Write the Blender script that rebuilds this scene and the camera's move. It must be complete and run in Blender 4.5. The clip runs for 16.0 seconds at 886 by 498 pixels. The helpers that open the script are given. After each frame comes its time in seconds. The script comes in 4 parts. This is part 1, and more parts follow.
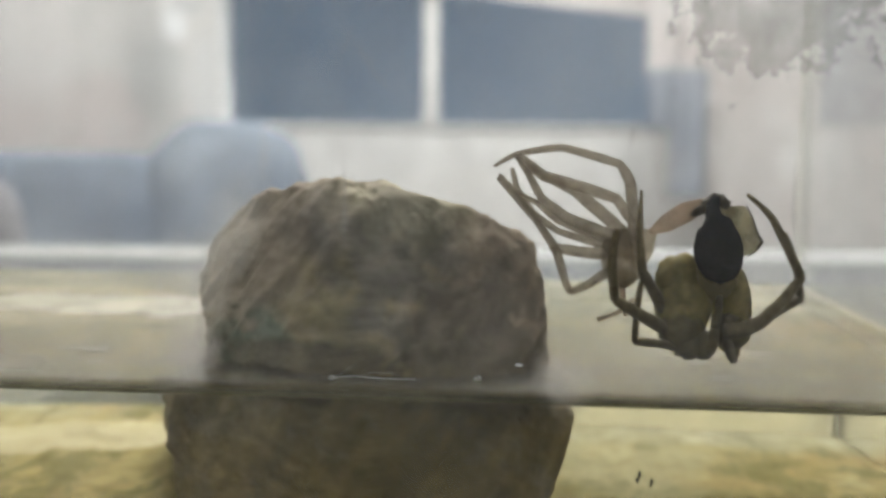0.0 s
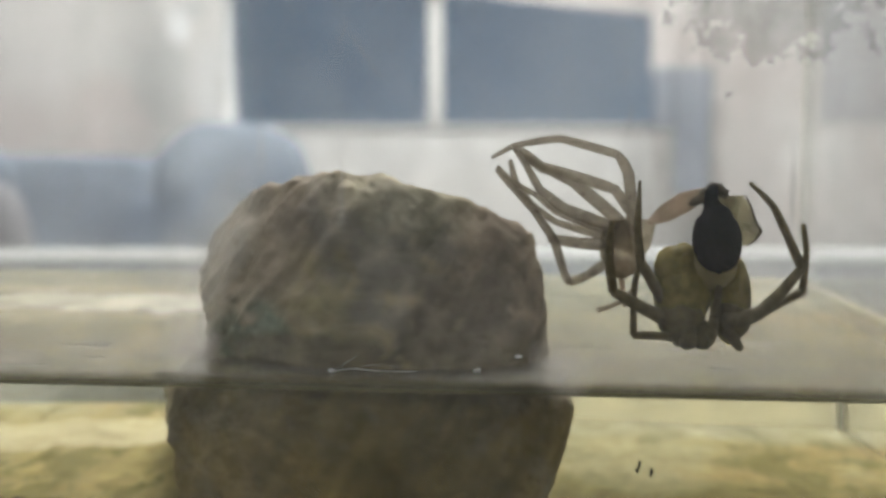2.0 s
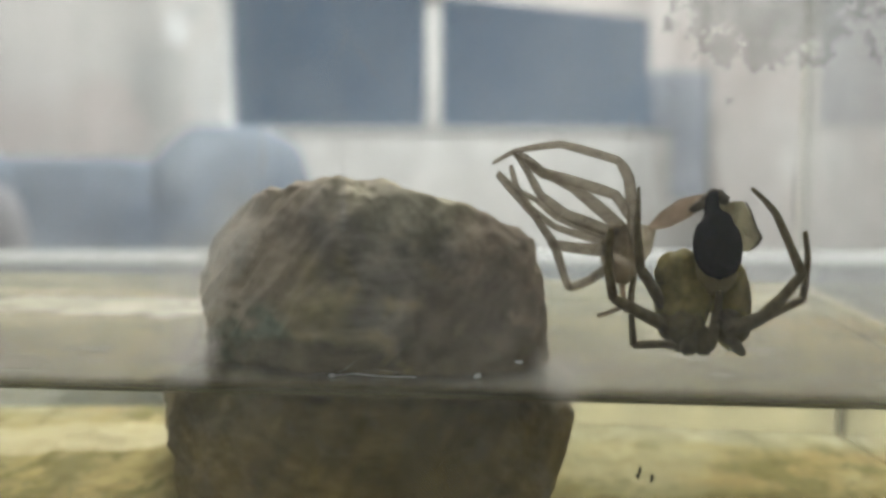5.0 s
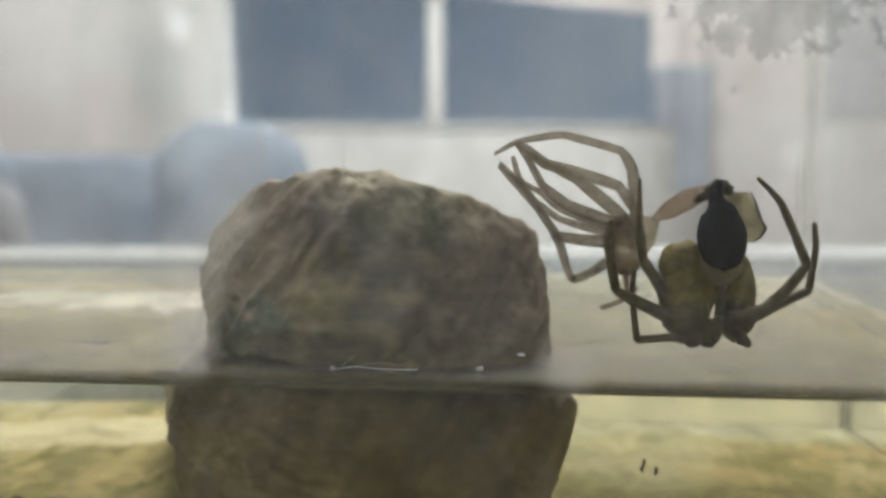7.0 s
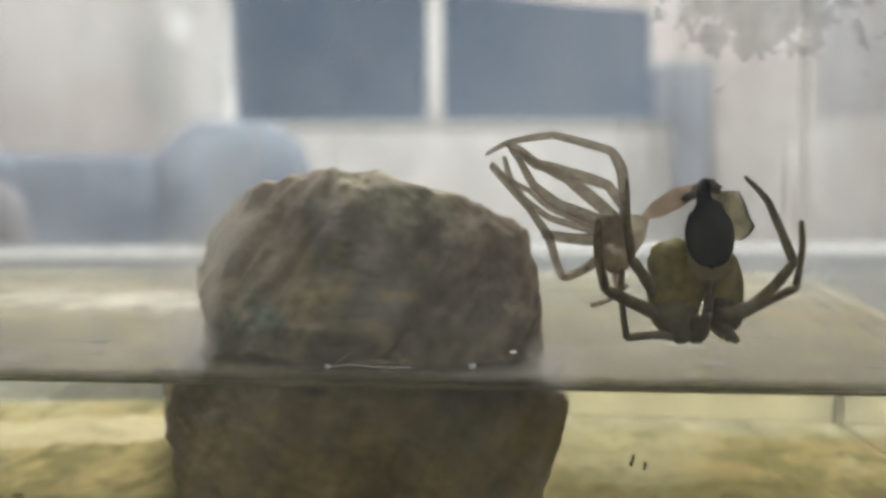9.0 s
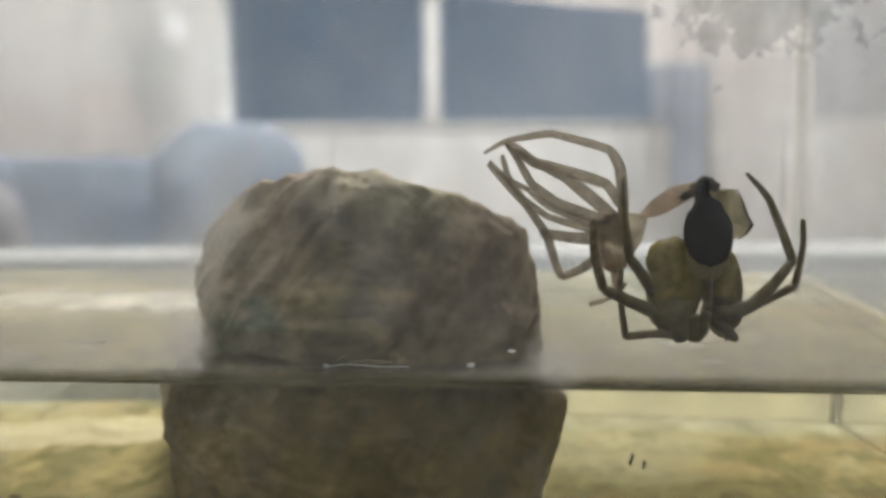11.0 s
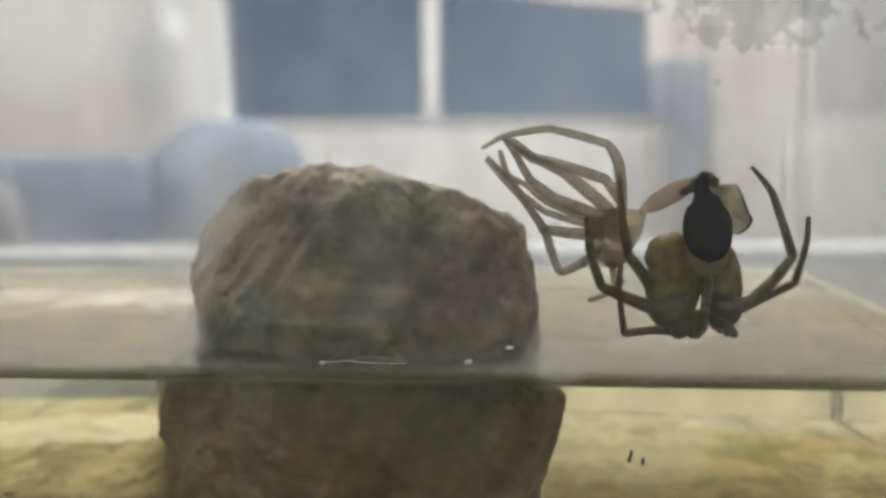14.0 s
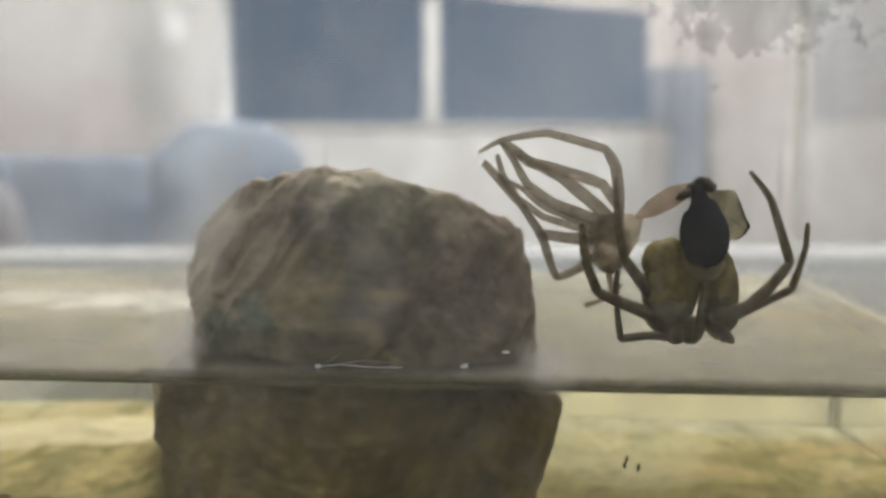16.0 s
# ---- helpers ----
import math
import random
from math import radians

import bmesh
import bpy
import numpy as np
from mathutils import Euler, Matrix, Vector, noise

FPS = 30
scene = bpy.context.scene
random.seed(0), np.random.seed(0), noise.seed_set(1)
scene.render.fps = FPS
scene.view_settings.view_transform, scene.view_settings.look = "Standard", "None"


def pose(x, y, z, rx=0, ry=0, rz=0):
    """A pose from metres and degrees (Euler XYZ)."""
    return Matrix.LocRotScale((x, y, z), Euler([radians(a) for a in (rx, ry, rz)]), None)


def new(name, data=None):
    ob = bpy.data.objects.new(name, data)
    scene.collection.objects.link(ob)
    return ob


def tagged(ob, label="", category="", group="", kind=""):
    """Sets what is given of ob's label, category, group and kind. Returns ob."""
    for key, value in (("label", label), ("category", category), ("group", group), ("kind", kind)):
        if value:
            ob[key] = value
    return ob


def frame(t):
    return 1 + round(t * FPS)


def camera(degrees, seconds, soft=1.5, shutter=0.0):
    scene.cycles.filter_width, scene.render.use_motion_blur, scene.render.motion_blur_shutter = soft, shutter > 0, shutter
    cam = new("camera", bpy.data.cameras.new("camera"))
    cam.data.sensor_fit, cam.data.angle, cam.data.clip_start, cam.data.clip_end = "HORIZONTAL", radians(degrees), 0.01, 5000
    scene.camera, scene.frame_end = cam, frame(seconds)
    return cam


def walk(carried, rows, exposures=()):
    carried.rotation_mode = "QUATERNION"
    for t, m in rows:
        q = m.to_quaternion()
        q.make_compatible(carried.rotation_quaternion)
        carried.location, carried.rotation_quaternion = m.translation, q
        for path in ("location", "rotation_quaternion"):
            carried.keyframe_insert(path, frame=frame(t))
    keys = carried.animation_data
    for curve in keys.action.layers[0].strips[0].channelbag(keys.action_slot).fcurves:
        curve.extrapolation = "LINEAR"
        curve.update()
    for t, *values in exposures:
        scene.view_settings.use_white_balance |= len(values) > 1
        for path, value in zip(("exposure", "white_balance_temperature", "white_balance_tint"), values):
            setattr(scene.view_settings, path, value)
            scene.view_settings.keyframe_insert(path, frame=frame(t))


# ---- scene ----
cam = camera(50, 16.0, soft=2.8)
cam.data.dof.use_dof = True
cam.data.dof.focus_distance = 0.168
cam.data.dof.aperture_fstop = 11.0
PATH = [
    (0.0, pose(-0.00051, -0.00118, 0.08648, 84.383, -0.454, -0.183)),
    (0.5, pose(-0.00030, -0.00062, 0.08604, 84.311, -0.399, -0.164)),
    (1.0, pose(0.00047, -0.00192, 0.08570, 84.391, -0.175, -0.020)),
    (1.5, pose(0.00067, -0.00041, 0.08478, 84.386, -0.054, 0.142)),
    (2.0, pose(0.00096, -0.00138, 0.08477, 84.476, 0.052, 0.163)),
    (2.5, pose(0.00074, -0.00142, 0.08539, 84.438, 0.081, 0.198)),
    (3.0, pose(0.00055, -0.00154, 0.08530, 84.626, 0.004, 0.152)),
    (3.5, pose(0.00046, -0.00154, 0.08510, 84.682, -0.083, 0.031)),
    (4.0, pose(0.00038, -0.00115, 0.08528, 84.661, -0.070, 0.031)),
    (6.5, pose(0.00029, -0.00203, 0.08498, 84.556, -0.109, -0.032)),
    (7.0, pose(0.00042, 0.00000, 0.08423, 84.431, 0.047, 0.128)),
    (7.5, pose(0.00101, -0.00039, 0.08381, 84.401, 0.057, 0.206)),
    (8.0, pose(0.00157, -0.00053, 0.08450, 84.229, 0.218, 0.371)),
    (8.5, pose(0.00277, -0.00010, 0.08388, 84.230, 0.307, 0.458)),
    (9.0, pose(0.00213, -0.00263, 0.08478, 84.289, 0.346, 0.206)),
    (11.5, pose(0.00198, -0.00190, 0.08385, 84.379, 0.462, 0.036)),
    (12.0, pose(0.00273, -0.00145, 0.08296, 84.385, 0.464, 0.149)),
    (12.5, pose(0.00223, -0.00126, 0.08327, 84.258, 0.510, 0.108)),
    (13.0, pose(0.00184, -0.00227, 0.08425, 84.147, 0.494, 0.024)),
    (13.5, pose(0.00242, -0.00216, 0.08467, 84.232, 0.474, -0.024)),
    (14.0, pose(0.00238, -0.00096, 0.08383, 84.230, 0.466, 0.010)),
    (14.5, pose(0.00202, -0.00119, 0.08414, 84.209, 0.470, 0.047)),
    (15.0, pose(0.00326, -0.00098, 0.08395, 84.243, 0.549, 0.081)),
    (15.5, pose(0.00392, -0.00076, 0.08359, 84.313, 0.523, 0.151)),
    (16.0, pose(0.00301, -0.00068, 0.08385, 84.457, 0.148, 0.046)),
]
EXPOSURES = [
    (0.0, 0.0, 6400, 11), (0.6, 0.0, 6400, 11), (0.9, -0.12, 6350, 3.4), (1.6, -0.12, 6350, 3.4), (1.9, 0.0, 6400, 10.5),
    (4.2, 0.0, 6420, 11.5), (6.1, -0.12, 6350, 3), (6.5, -0.12, 6350, 3), (6.8, -0.03, 6350, 9), (8.0, -0.02, 6420, 11), (11.4, -0.01, 6450, 12.6), (16.0, -0.01, 6450, 13.2)]
walk(cam, PATH, EXPOSURES)

# ---- world and light ----
WATER_Z = 0.0455      # level of the water above the table top
SAND_Z = 0.0120       # top of the silt on the tank floor
world = bpy.data.worlds.new("dusk")
scene.world = world
world.use_nodes = True
sky = world.node_tree
bg = sky.nodes["Background"]
bg.inputs[1].default_value = 0.39
way = sky.nodes.new("ShaderNodeTexCoord")
split = sky.nodes.new("ShaderNodeSeparateXYZ")
haze = sky.nodes.new("ShaderNodeValToRGB")
cloud = sky.nodes.new("ShaderNodeTexNoise")
blend = sky.nodes.new("ShaderNodeMath")
cloud.inputs["Scale"].default_value = 14.0
cloud.inputs["Detail"].default_value = 5.0
blend.operation = "MULTIPLY_ADD"
blend.inputs[1].default_value = 0.30
haze.color_ramp.elements[0].position, haze.color_ramp.elements[0].color = 0.16, (0.47, 0.60, 0.79, 1)
haze.color_ramp.elements[1].position, haze.color_ramp.elements[1].color = 0.38, (0.235, 0.36, 0.53, 1)
sky.links.new(way.outputs["Generated"], split.inputs[0])
sky.links.new(way.outputs["Generated"], cloud.inputs["Vector"])
sky.links.new(cloud.outputs["Fac"], blend.inputs[0])
aside = sky.nodes.new("ShaderNodeMath")
aside.operation = "MULTIPLY_ADD"
aside.inputs[1].default_value = -0.75
sky.links.new(split.outputs["X"], aside.inputs[0])
sky.links.new(split.outputs["Z"], aside.inputs[2])
sky.links.new(aside.outputs[0], blend.inputs[2])
sky.links.new(blend.outputs[0], haze.inputs["Fac"])
sky.links.new(haze.outputs["Color"], bg.inputs[0])


def area_lamp(name, watts, sx, sy, m, colour):
    lamp = bpy.data.lights.new(name, "AREA")
    lamp.shape, lamp.size, lamp.size_y, lamp.energy, lamp.color = "RECTANGLE", sx, sy, watts, colour
    ob = new(name, lamp)
    ob.matrix_world = m
    return ob


area_lamp("ceiling_lamp_light", 46.8, 0.9, 0.4, pose(0.08, 0.95, 1.52, 36) @ pose(0, 0, -0.05), (1.0, 0.985, 0.965))


# ---- materials ----
class Mat:
    """A node material with short ways to add nodes."""

    def __init__(self, name):
        self.m = bpy.data.materials.new(name)
        self.m.use_nodes = True
        self.t = self.m.node_tree
        self.b = self.t.nodes["Principled BSDF"]
        self.out = self.t.nodes["Material Output"]
        self.co = self.node("ShaderNodeTexCoord").outputs["Object"]

    def node(self, kind, **values):
        n = self.t.nodes.new(kind)
        for k, v in values.items():
            n.inputs[k].default_value = v
        return n

    def link(self, a, b):
        self.t.links.new(a, b)

    def noise(self, scale, detail=6.0, rough=0.6, stretch=None, offset=None):
        n = self.node("ShaderNodeTexNoise", Scale=scale, Detail=detail, Roughness=rough)
        if stretch or offset:
            mp = self.node("ShaderNodeMapping")
            mp.inputs["Scale"].default_value = stretch or (1, 1, 1)
            mp.inputs["Location"].default_value = offset or (0, 0, 0)
            self.link(self.co, mp.inputs["Vector"])
            self.link(mp.outputs["Vector"], n.inputs["Vector"])
        else:
            self.link(self.co, n.inputs["Vector"])
        return n.outputs["Fac"]

    def ramp(self, fac, *stops):
        r = self.node("ShaderNodeValToRGB")
        el = r.color_ramp.elements
        while len(el) < len(stops):
            el.new(0.5)
        for e, (p, c) in zip(el, stops):
            e.position = p
            e.color = (*c, 1) if len(c) == 3 else c
        self.link(fac, r.inputs["Fac"])
        return r.outputs["Color"]

    def mix(self, fac, a, b, mode="MIX"):
        n = self.t.nodes.new("ShaderNodeMix")
        n.data_type, n.blend_type = "RGBA", mode
        for socket, v in ((n.inputs[0], fac), (n.inputs[6], a), (n.inputs[7], b)):
            if hasattr(v, "links"):
                self.link(v, socket)
            else:
                socket.default_value = v if isinstance(v, float) else (*v, 1)
        return n.outputs[2]

    def spots(self, col, places, fray=120):
        """Ragged patches of another tint: centre, reach, tint, most."""
        for spot, size, tint, most in places:
            size = size if isinstance(size, tuple) else (size, 2 * size, size)
            mp = self.node("ShaderNodeMapping")
            mp.inputs["Location"].default_value = tuple(-c / s for c, s in zip(spot, size))
            mp.inputs["Scale"].default_value = tuple(1 / s for s in size)
            self.link(self.co, mp.inputs["Vector"])
            ball = self.node("ShaderNodeTexGradient")
            ball.gradient_type = "SPHERICAL"
            self.link(mp.outputs["Vector"], ball.inputs["Vector"])
            ragged = self.node("ShaderNodeMath")
            ragged.operation = "MULTIPLY"
            self.link(ball.outputs["Fac"], ragged.inputs[0])
            self.link(self.ramp(self.noise(fray, 7, 0.65, offset=spot), (0.36, (0.2, 0.2, 0.2)), (0.58, (2.2, 2.2, 2.2))), ragged.inputs[1])
            col = self.mix(self.ramp(ragged.outputs[0], (0.05, (0, 0, 0)), (0.7, (most,) * 3)), col, tint)
        return col

    def bump(self, height, strength, distance):
        n = self.node("ShaderNodeBump", Strength=strength, Distance=distance)
        self.link(height, n.inputs["Height"])
        self.link(n.outputs["Normal"], self.b.inputs["Normal"])
        return n.outputs["Normal"]

    def base(self, colour, rough=0.6, spec=0.4):
        if hasattr(colour, "links"):
            self.link(colour, self.b.inputs["Base Color"])
        else:
            self.b.inputs["Base Color"].default_value = (*colour, 1)
        self.b.inputs["Roughness"].default_value = rough
        self.b.inputs["Specular IOR Level"].default_value = spec
        return self


def plain(name, a, b, scale, rough=0.6, bump=0.0, fine=0.0, stretch=None):
    """A surface that wanders between two colours at two scales, with fine relief."""
    m = Mat(name)
    big = m.ramp(m.noise(scale, stretch=stretch), (0.3, a), (0.7, b))
    small = m.ramp(m.noise(scale * 9, stretch=stretch), (0.3, (0.82, 0.82, 0.82)), (0.7, (1.08, 1.08, 1.08)))
    m.base(m.mix(1.0, big, small, "MULTIPLY"), rough)
    if bump:
        m.bump(m.noise(fine or scale * 20), 0.5, bump)
    return m.m


def membrane(name, a, b, scale, clear, through_light, rough=0.45, spec=0.2):
    """Thin cuticle: part of the light passes straight, part glows through."""
    m = Mat(name)
    col = m.ramp(m.noise(scale, 8), (0.3, a), (0.7, b))
    m.base(col, rough, spec)
    m.bump(m.noise(scale * 3), 0.4, 0.0002)
    tl = m.node("ShaderNodeBsdfTranslucent")
    m.link(col, tl.inputs["Color"])
    tr = m.node("ShaderNodeBsdfTransparent")
    m.link(m.mix(0.35, (1.0, 0.97, 0.9), col), tr.inputs["Color"])
    m1, m2 = m.node("ShaderNodeMixShader", Fac=through_light), m.node("ShaderNodeMixShader", Fac=clear)
    m.link(m.b.outputs[0], m1.inputs[1])
    m.link(tl.outputs[0], m1.inputs[2])
    m.link(m1.outputs[0], m2.inputs[1])
    m.link(tr.outputs[0], m2.inputs[2])
    m.link(m2.outputs[0], m.out.inputs["Surface"])
    return m.m


def clear(name, colour, ior, rough=0.0):
    m = Mat(name)
    m.base(colour, rough, 0.5)
    m.b.inputs["Transmission Weight"].default_value = 1.0
    m.b.inputs["IOR"].default_value = ior
    return m


def dirty_glass(name, amount, cloudy=False):
    """Aquarium glass under a thin film of dried splashes."""
    m = clear(name, (0.97, 0.99, 0.98), 1.45)
    film = m.node("ShaderNodeBsdfDiffuse")
    film.inputs["Color"].default_value = (0.75, 0.74, 0.70, 1)
    tl = m.node("ShaderNodeBsdfTranslucent")
    tl.inputs["Color"].default_value = (0.75, 0.74, 0.70, 1)
    both, mx = m.node("ShaderNodeMixShader", Fac=0.5), m.node("ShaderNodeMixShader")
    m.link(film.outputs[0], both.inputs[1])
    m.link(tl.outputs[0], both.inputs[2])
    streak = m.ramp(m.noise(30, 8, 0.65, (3.0, 3.0, 0.7)), (0.35, (amount * 0.3,) * 3), (0.72, (amount * 2.0,) * 3))
    if cloudy:
        broad = m.ramp(m.noise(26, 5, 0.55, (1.0, 1.0, 0.8), (0.31, 0, 0.12)), (0.40, (0, 0, 0)), (0.68, (amount * 2.0,) * 3))
        streak = m.mix(1.0, streak, broad, "ADD")
    m.link(streak, mx.inputs["Fac"])
    m.link(m.b.outputs[0], mx.inputs[1])
    m.link(both.outputs[0], mx.inputs[2])
    m.link(mx.outputs[0], m.out.inputs["Surface"])
    return m.m


def rock_material():
    m = Mat("weathered brown stone")
    col = m.ramp(m.noise(34, 8, 0.62), (0.30, (0.26, 0.228, 0.182)), (0.5, (0.37, 0.322, 0.252)), (0.70, (0.50, 0.442, 0.352)))
    moss = m.ramp(m.noise(30, 6, 0.6, offset=(0.3, 0.1, 0.2)), (0.48, (0, 0, 0)), (0.66, (0.6, 0.6, 0.6)))
    col = m.mix(moss, col, (0.24, 0.215, 0.105))
    teal = m.ramp(m.noise(24, 5, 0.6, offset=(1.7, 0.4, 0.9)), (0.58, (0, 0, 0)), (0.72, (0.5, 0.5, 0.5)))
    col = m.mix(teal, col, (0.15, 0.18, 0.155))
    col = m.spots(col, (((-0.042, 0.020, 0.020), 0.026, (0.42, 0.358, 0.295), 0.75), ((0.012, 0.020, 0.020), 0.018, (0.34, 0.275, 0.212), 0.7),
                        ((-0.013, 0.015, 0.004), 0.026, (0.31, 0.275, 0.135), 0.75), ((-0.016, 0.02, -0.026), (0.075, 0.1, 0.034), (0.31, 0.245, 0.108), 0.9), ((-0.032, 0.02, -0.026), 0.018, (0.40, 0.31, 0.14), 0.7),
                        ((-0.010, 0.018, 0.018), 0.017, (0.19, 0.178, 0.162), 0.85), ((0.008, 0.020, 0.006), 0.019, (0.19, 0.163, 0.132), 0.8), ((-0.026, 0.020, 0.027), 0.009, (0.22, 0.20, 0.18), 0.7),
                        ((-0.010, 0.018, 0.034), 0.018, (0.40, 0.375, 0.27), 0.7), ((-0.0385, 0.020, 0.0025), 0.0105, (0.11, 0.175, 0.145), 0.75),
                        # dark band painted for the shade under the ledge at the waterline
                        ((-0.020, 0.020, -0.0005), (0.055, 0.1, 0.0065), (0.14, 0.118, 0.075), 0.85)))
    # mottling, fine veins, and long leaning streaks over all of it
    patch = m.ramp(m.noise(75, 6, 0.62, offset=(0.7, 0.2, 0.4)), (0.36, (0.80, 0.80, 0.81)), (0.5, (0.97, 0.97, 0.97)), (0.66, (1.10, 1.09, 1.07)))
    col = m.mix(1.0, col, patch, "MULTIPLY")
    vein = m.ramp(m.noise(150, 9, 0.7, (1.0, 1.0, 1.2)), (0.40, (0.84, 0.83, 0.81)), (0.62, (1.08, 1.07, 1.05)))
    col = m.mix(1.0, col, vein, "MULTIPLY")
    lean = m.node("ShaderNodeMapping")
    lean.inputs["Rotation"].default_value = (0, math.radians(-30), 0)
    m.link(m.co, lean.inputs["Vector"])
    long = m.node("ShaderNodeMapping")
    long.inputs["Scale"].default_value = (1.0, 0.6, 0.22)
    m.link(lean.outputs["Vector"], long.inputs["Vector"])
    streak = m.node("ShaderNodeTexNoise", Scale=190.0, Detail=6.0, Roughness=0.6)
    m.link(long.outputs["Vector"], streak.inputs["Vector"])
    col = m.mix(1.0, col, m.ramp(streak.outputs["Fac"], (0.36, (0.83, 0.82, 0.80)), (0.52, (0.98, 0.97, 0.96)), (0.66, (1.26, 1.24, 1.20))), "MULTIPLY")
    m.base(col, 0.8, 0.3)
    m.bump(m.mix(0.35, m.noise(110, 9, 0.7), m.noise(420, 6, 0.6)), 0.9, 0.0011)
    return m.m


def silt_material():
    m = Mat("yellow algae-stained silt")
    wide = m.noise(30, 4, 0.6, (0.5, 1.3, 1.0))
    clump = m.noise(130, 9, 0.72, (1.0, 0.33, 1.0))
    blotch = m.mix(0.5, wide, clump)
    sep = m.node("ShaderNodeSeparateXYZ")
    m.link(m.co, sep.inputs[0])
    run = m.node("ShaderNodeMapRange")
    for k, v in (("From Min", 0.07), ("From Max", 0.145), ("To Min", -0.075), ("To Max", 0.13)):
        run.inputs[k].default_value = v
    m.link(sep.outputs["Y"], run.inputs["Value"])
    add = m.node("ShaderNodeMath")
    add.operation = "ADD"
    m.link(blotch, add.inputs[0])
    m.link(run.outputs[0], add.inputs[1])
    big = m.ramp(add.outputs[0], (0.40, (0.115, 0.103, 0.038)), (0.465, (0.185, 0.160, 0.060)), (0.51, (0.285, 0.245, 0.105)), (0.58, (0.42, 0.39, 0.235)), (0.66, (0.50, 0.48, 0.38)))
    rust = m.ramp(m.noise(55, 6, 0.6, (0.8, 0.8, 1.0), (0.4, 0.2, 0)), (0.52, (0, 0, 0)), (0.68, (0.55, 0.55, 0.55)))
    big = m.mix(rust, big, (0.36, 0.235, 0.09))
    # the last, paler patch offsets the rock's shadow in the silt's colour
    big = m.spots(big, (((0.055, 0.098, SAND_Z), (0.085, 0.040, 0.05), (0.39, 0.315, 0.150), 0.55), ((0.03, 0.055, SAND_Z), (0.06, 0.03, 0.05), (0.15, 0.135, 0.05), 0.45), ((-0.105, 0.115, SAND_Z), (0.085, 0.05, 0.05), (0.42, 0.355, 0.175), 0.65), ((-0.075, 0.072, SAND_Z), (0.045, 0.035, 0.05), (0.44, 0.37, 0.175), 0.6)), 110)
    weed = m.ramp(m.noise(78, 9, 0.70, (1.0, 0.30, 1.0), (0.6, 0.3, 0)), (0.505, (0, 0, 0)), (0.54, (0.8, 0.8, 0.8)))
    big = m.mix(weed, big, (0.19, 0.168, 0.066))
    # bare pale sand along the back pane
    edge = m.node("ShaderNodeMath")
    edge.operation = "MULTIPLY_ADD"
    edge.inputs[1].default_value = 0.035
    m.link(m.noise(70, 6, 0.65, (1.0, 0.5, 1.0), (0.2, 0.7, 0)), edge.inputs[0])
    m.link(sep.outputs["Y"], edge.inputs[2])
    strip = m.node("ShaderNodeMapRange")
    for k, v in (("From Min", 0.140), ("From Max", 0.152), ("To Min", 0.0), ("To Max", 0.45)):
        strip.inputs[k].default_value = v
    m.link(edge.outputs[0], strip.inputs["Value"])
    bare = m.ramp(m.noise(75, 4, 0.5, (1.3, 0.3, 1.0), (0.9, 0.1, 0)), (0.36, (0.26, 0.26, 0.22)), (0.52, (0.41, 0.40, 0.315)), (0.66, (0.47, 0.455, 0.36)))
    side = m.node("ShaderNodeMapRange")
    for k, v in (("From Min", -0.03), ("From Max", 0.015), ("To Min", 0.05), ("To Max", 1.0)):
        side.inputs[k].default_value = v
    m.link(sep.outputs["X"], side.inputs["Value"])
    where = m.node("ShaderNodeMath")
    where.operation = "MULTIPLY"
    m.link(strip.outputs[0], where.inputs[0])
    m.link(side.outputs[0], where.inputs[1])
    big = m.mix(where.outputs[0], big, bare)
    big = m.spots(big, (((0.036, 0.112, SAND_Z), (0.034, 0.055, 0.05), (0.44, 0.415, 0.29), 0.6),), 60)
    grain = m.ramp(m.noise(240, 8, 0.72, (1.0, 0.45, 1.0)), (0.38, (0.66, 0.64, 0.57)), (0.62, (0.98, 0.98, 0.94)))
    m.base(m.mix(1.0, big, grain, "MULTIPLY"), 0.9, 0.2)
    m.bump(m.noise(300, 8, 0.7), 0.5, 0.0008)
    return m.m


def waterline_material():
    """Olive strip added to darken the waterline, thickest at its lower edge."""
    m = Mat("olive waterline darkening")
    m.base((0.130, 0.120, 0.066), 0.6, 0.3)
    sep = m.node("ShaderNodeSeparateXYZ")
    m.link(m.co, sep.inputs[0])
    run = m.node("ShaderNodeMapRange")
    for k, v in (("From Min", -0.0010), ("From Max", 0.0013), ("To Min", 0.88), ("To Max", 0.03)):
        run.inputs[k].default_value = v
    m.link(sep.outputs["Z"], run.inputs["Value"])
    tl, tr = m.node("ShaderNodeBsdfTranslucent"), m.node("ShaderNodeBsdfTransparent")
    tl.inputs["Color"].default_value = (0.130, 0.120, 0.066, 1)
    m1, m2 = m.node("ShaderNodeMixShader", Fac=0.5), m.node("ShaderNodeMixShader")
    m.link(m.b.outputs[0], m1.inputs[1])
    m.link(tl.outputs[0], m1.inputs[2])
    m.link(run.outputs[0], m2.inputs["Fac"])
    m.link(tr.outputs[0], m2.inputs[1])
    m.link(m1.outputs[0], m2.inputs[2])
    m.link(m2.outputs[0], m.out.inputs["Surface"])
    return m.m


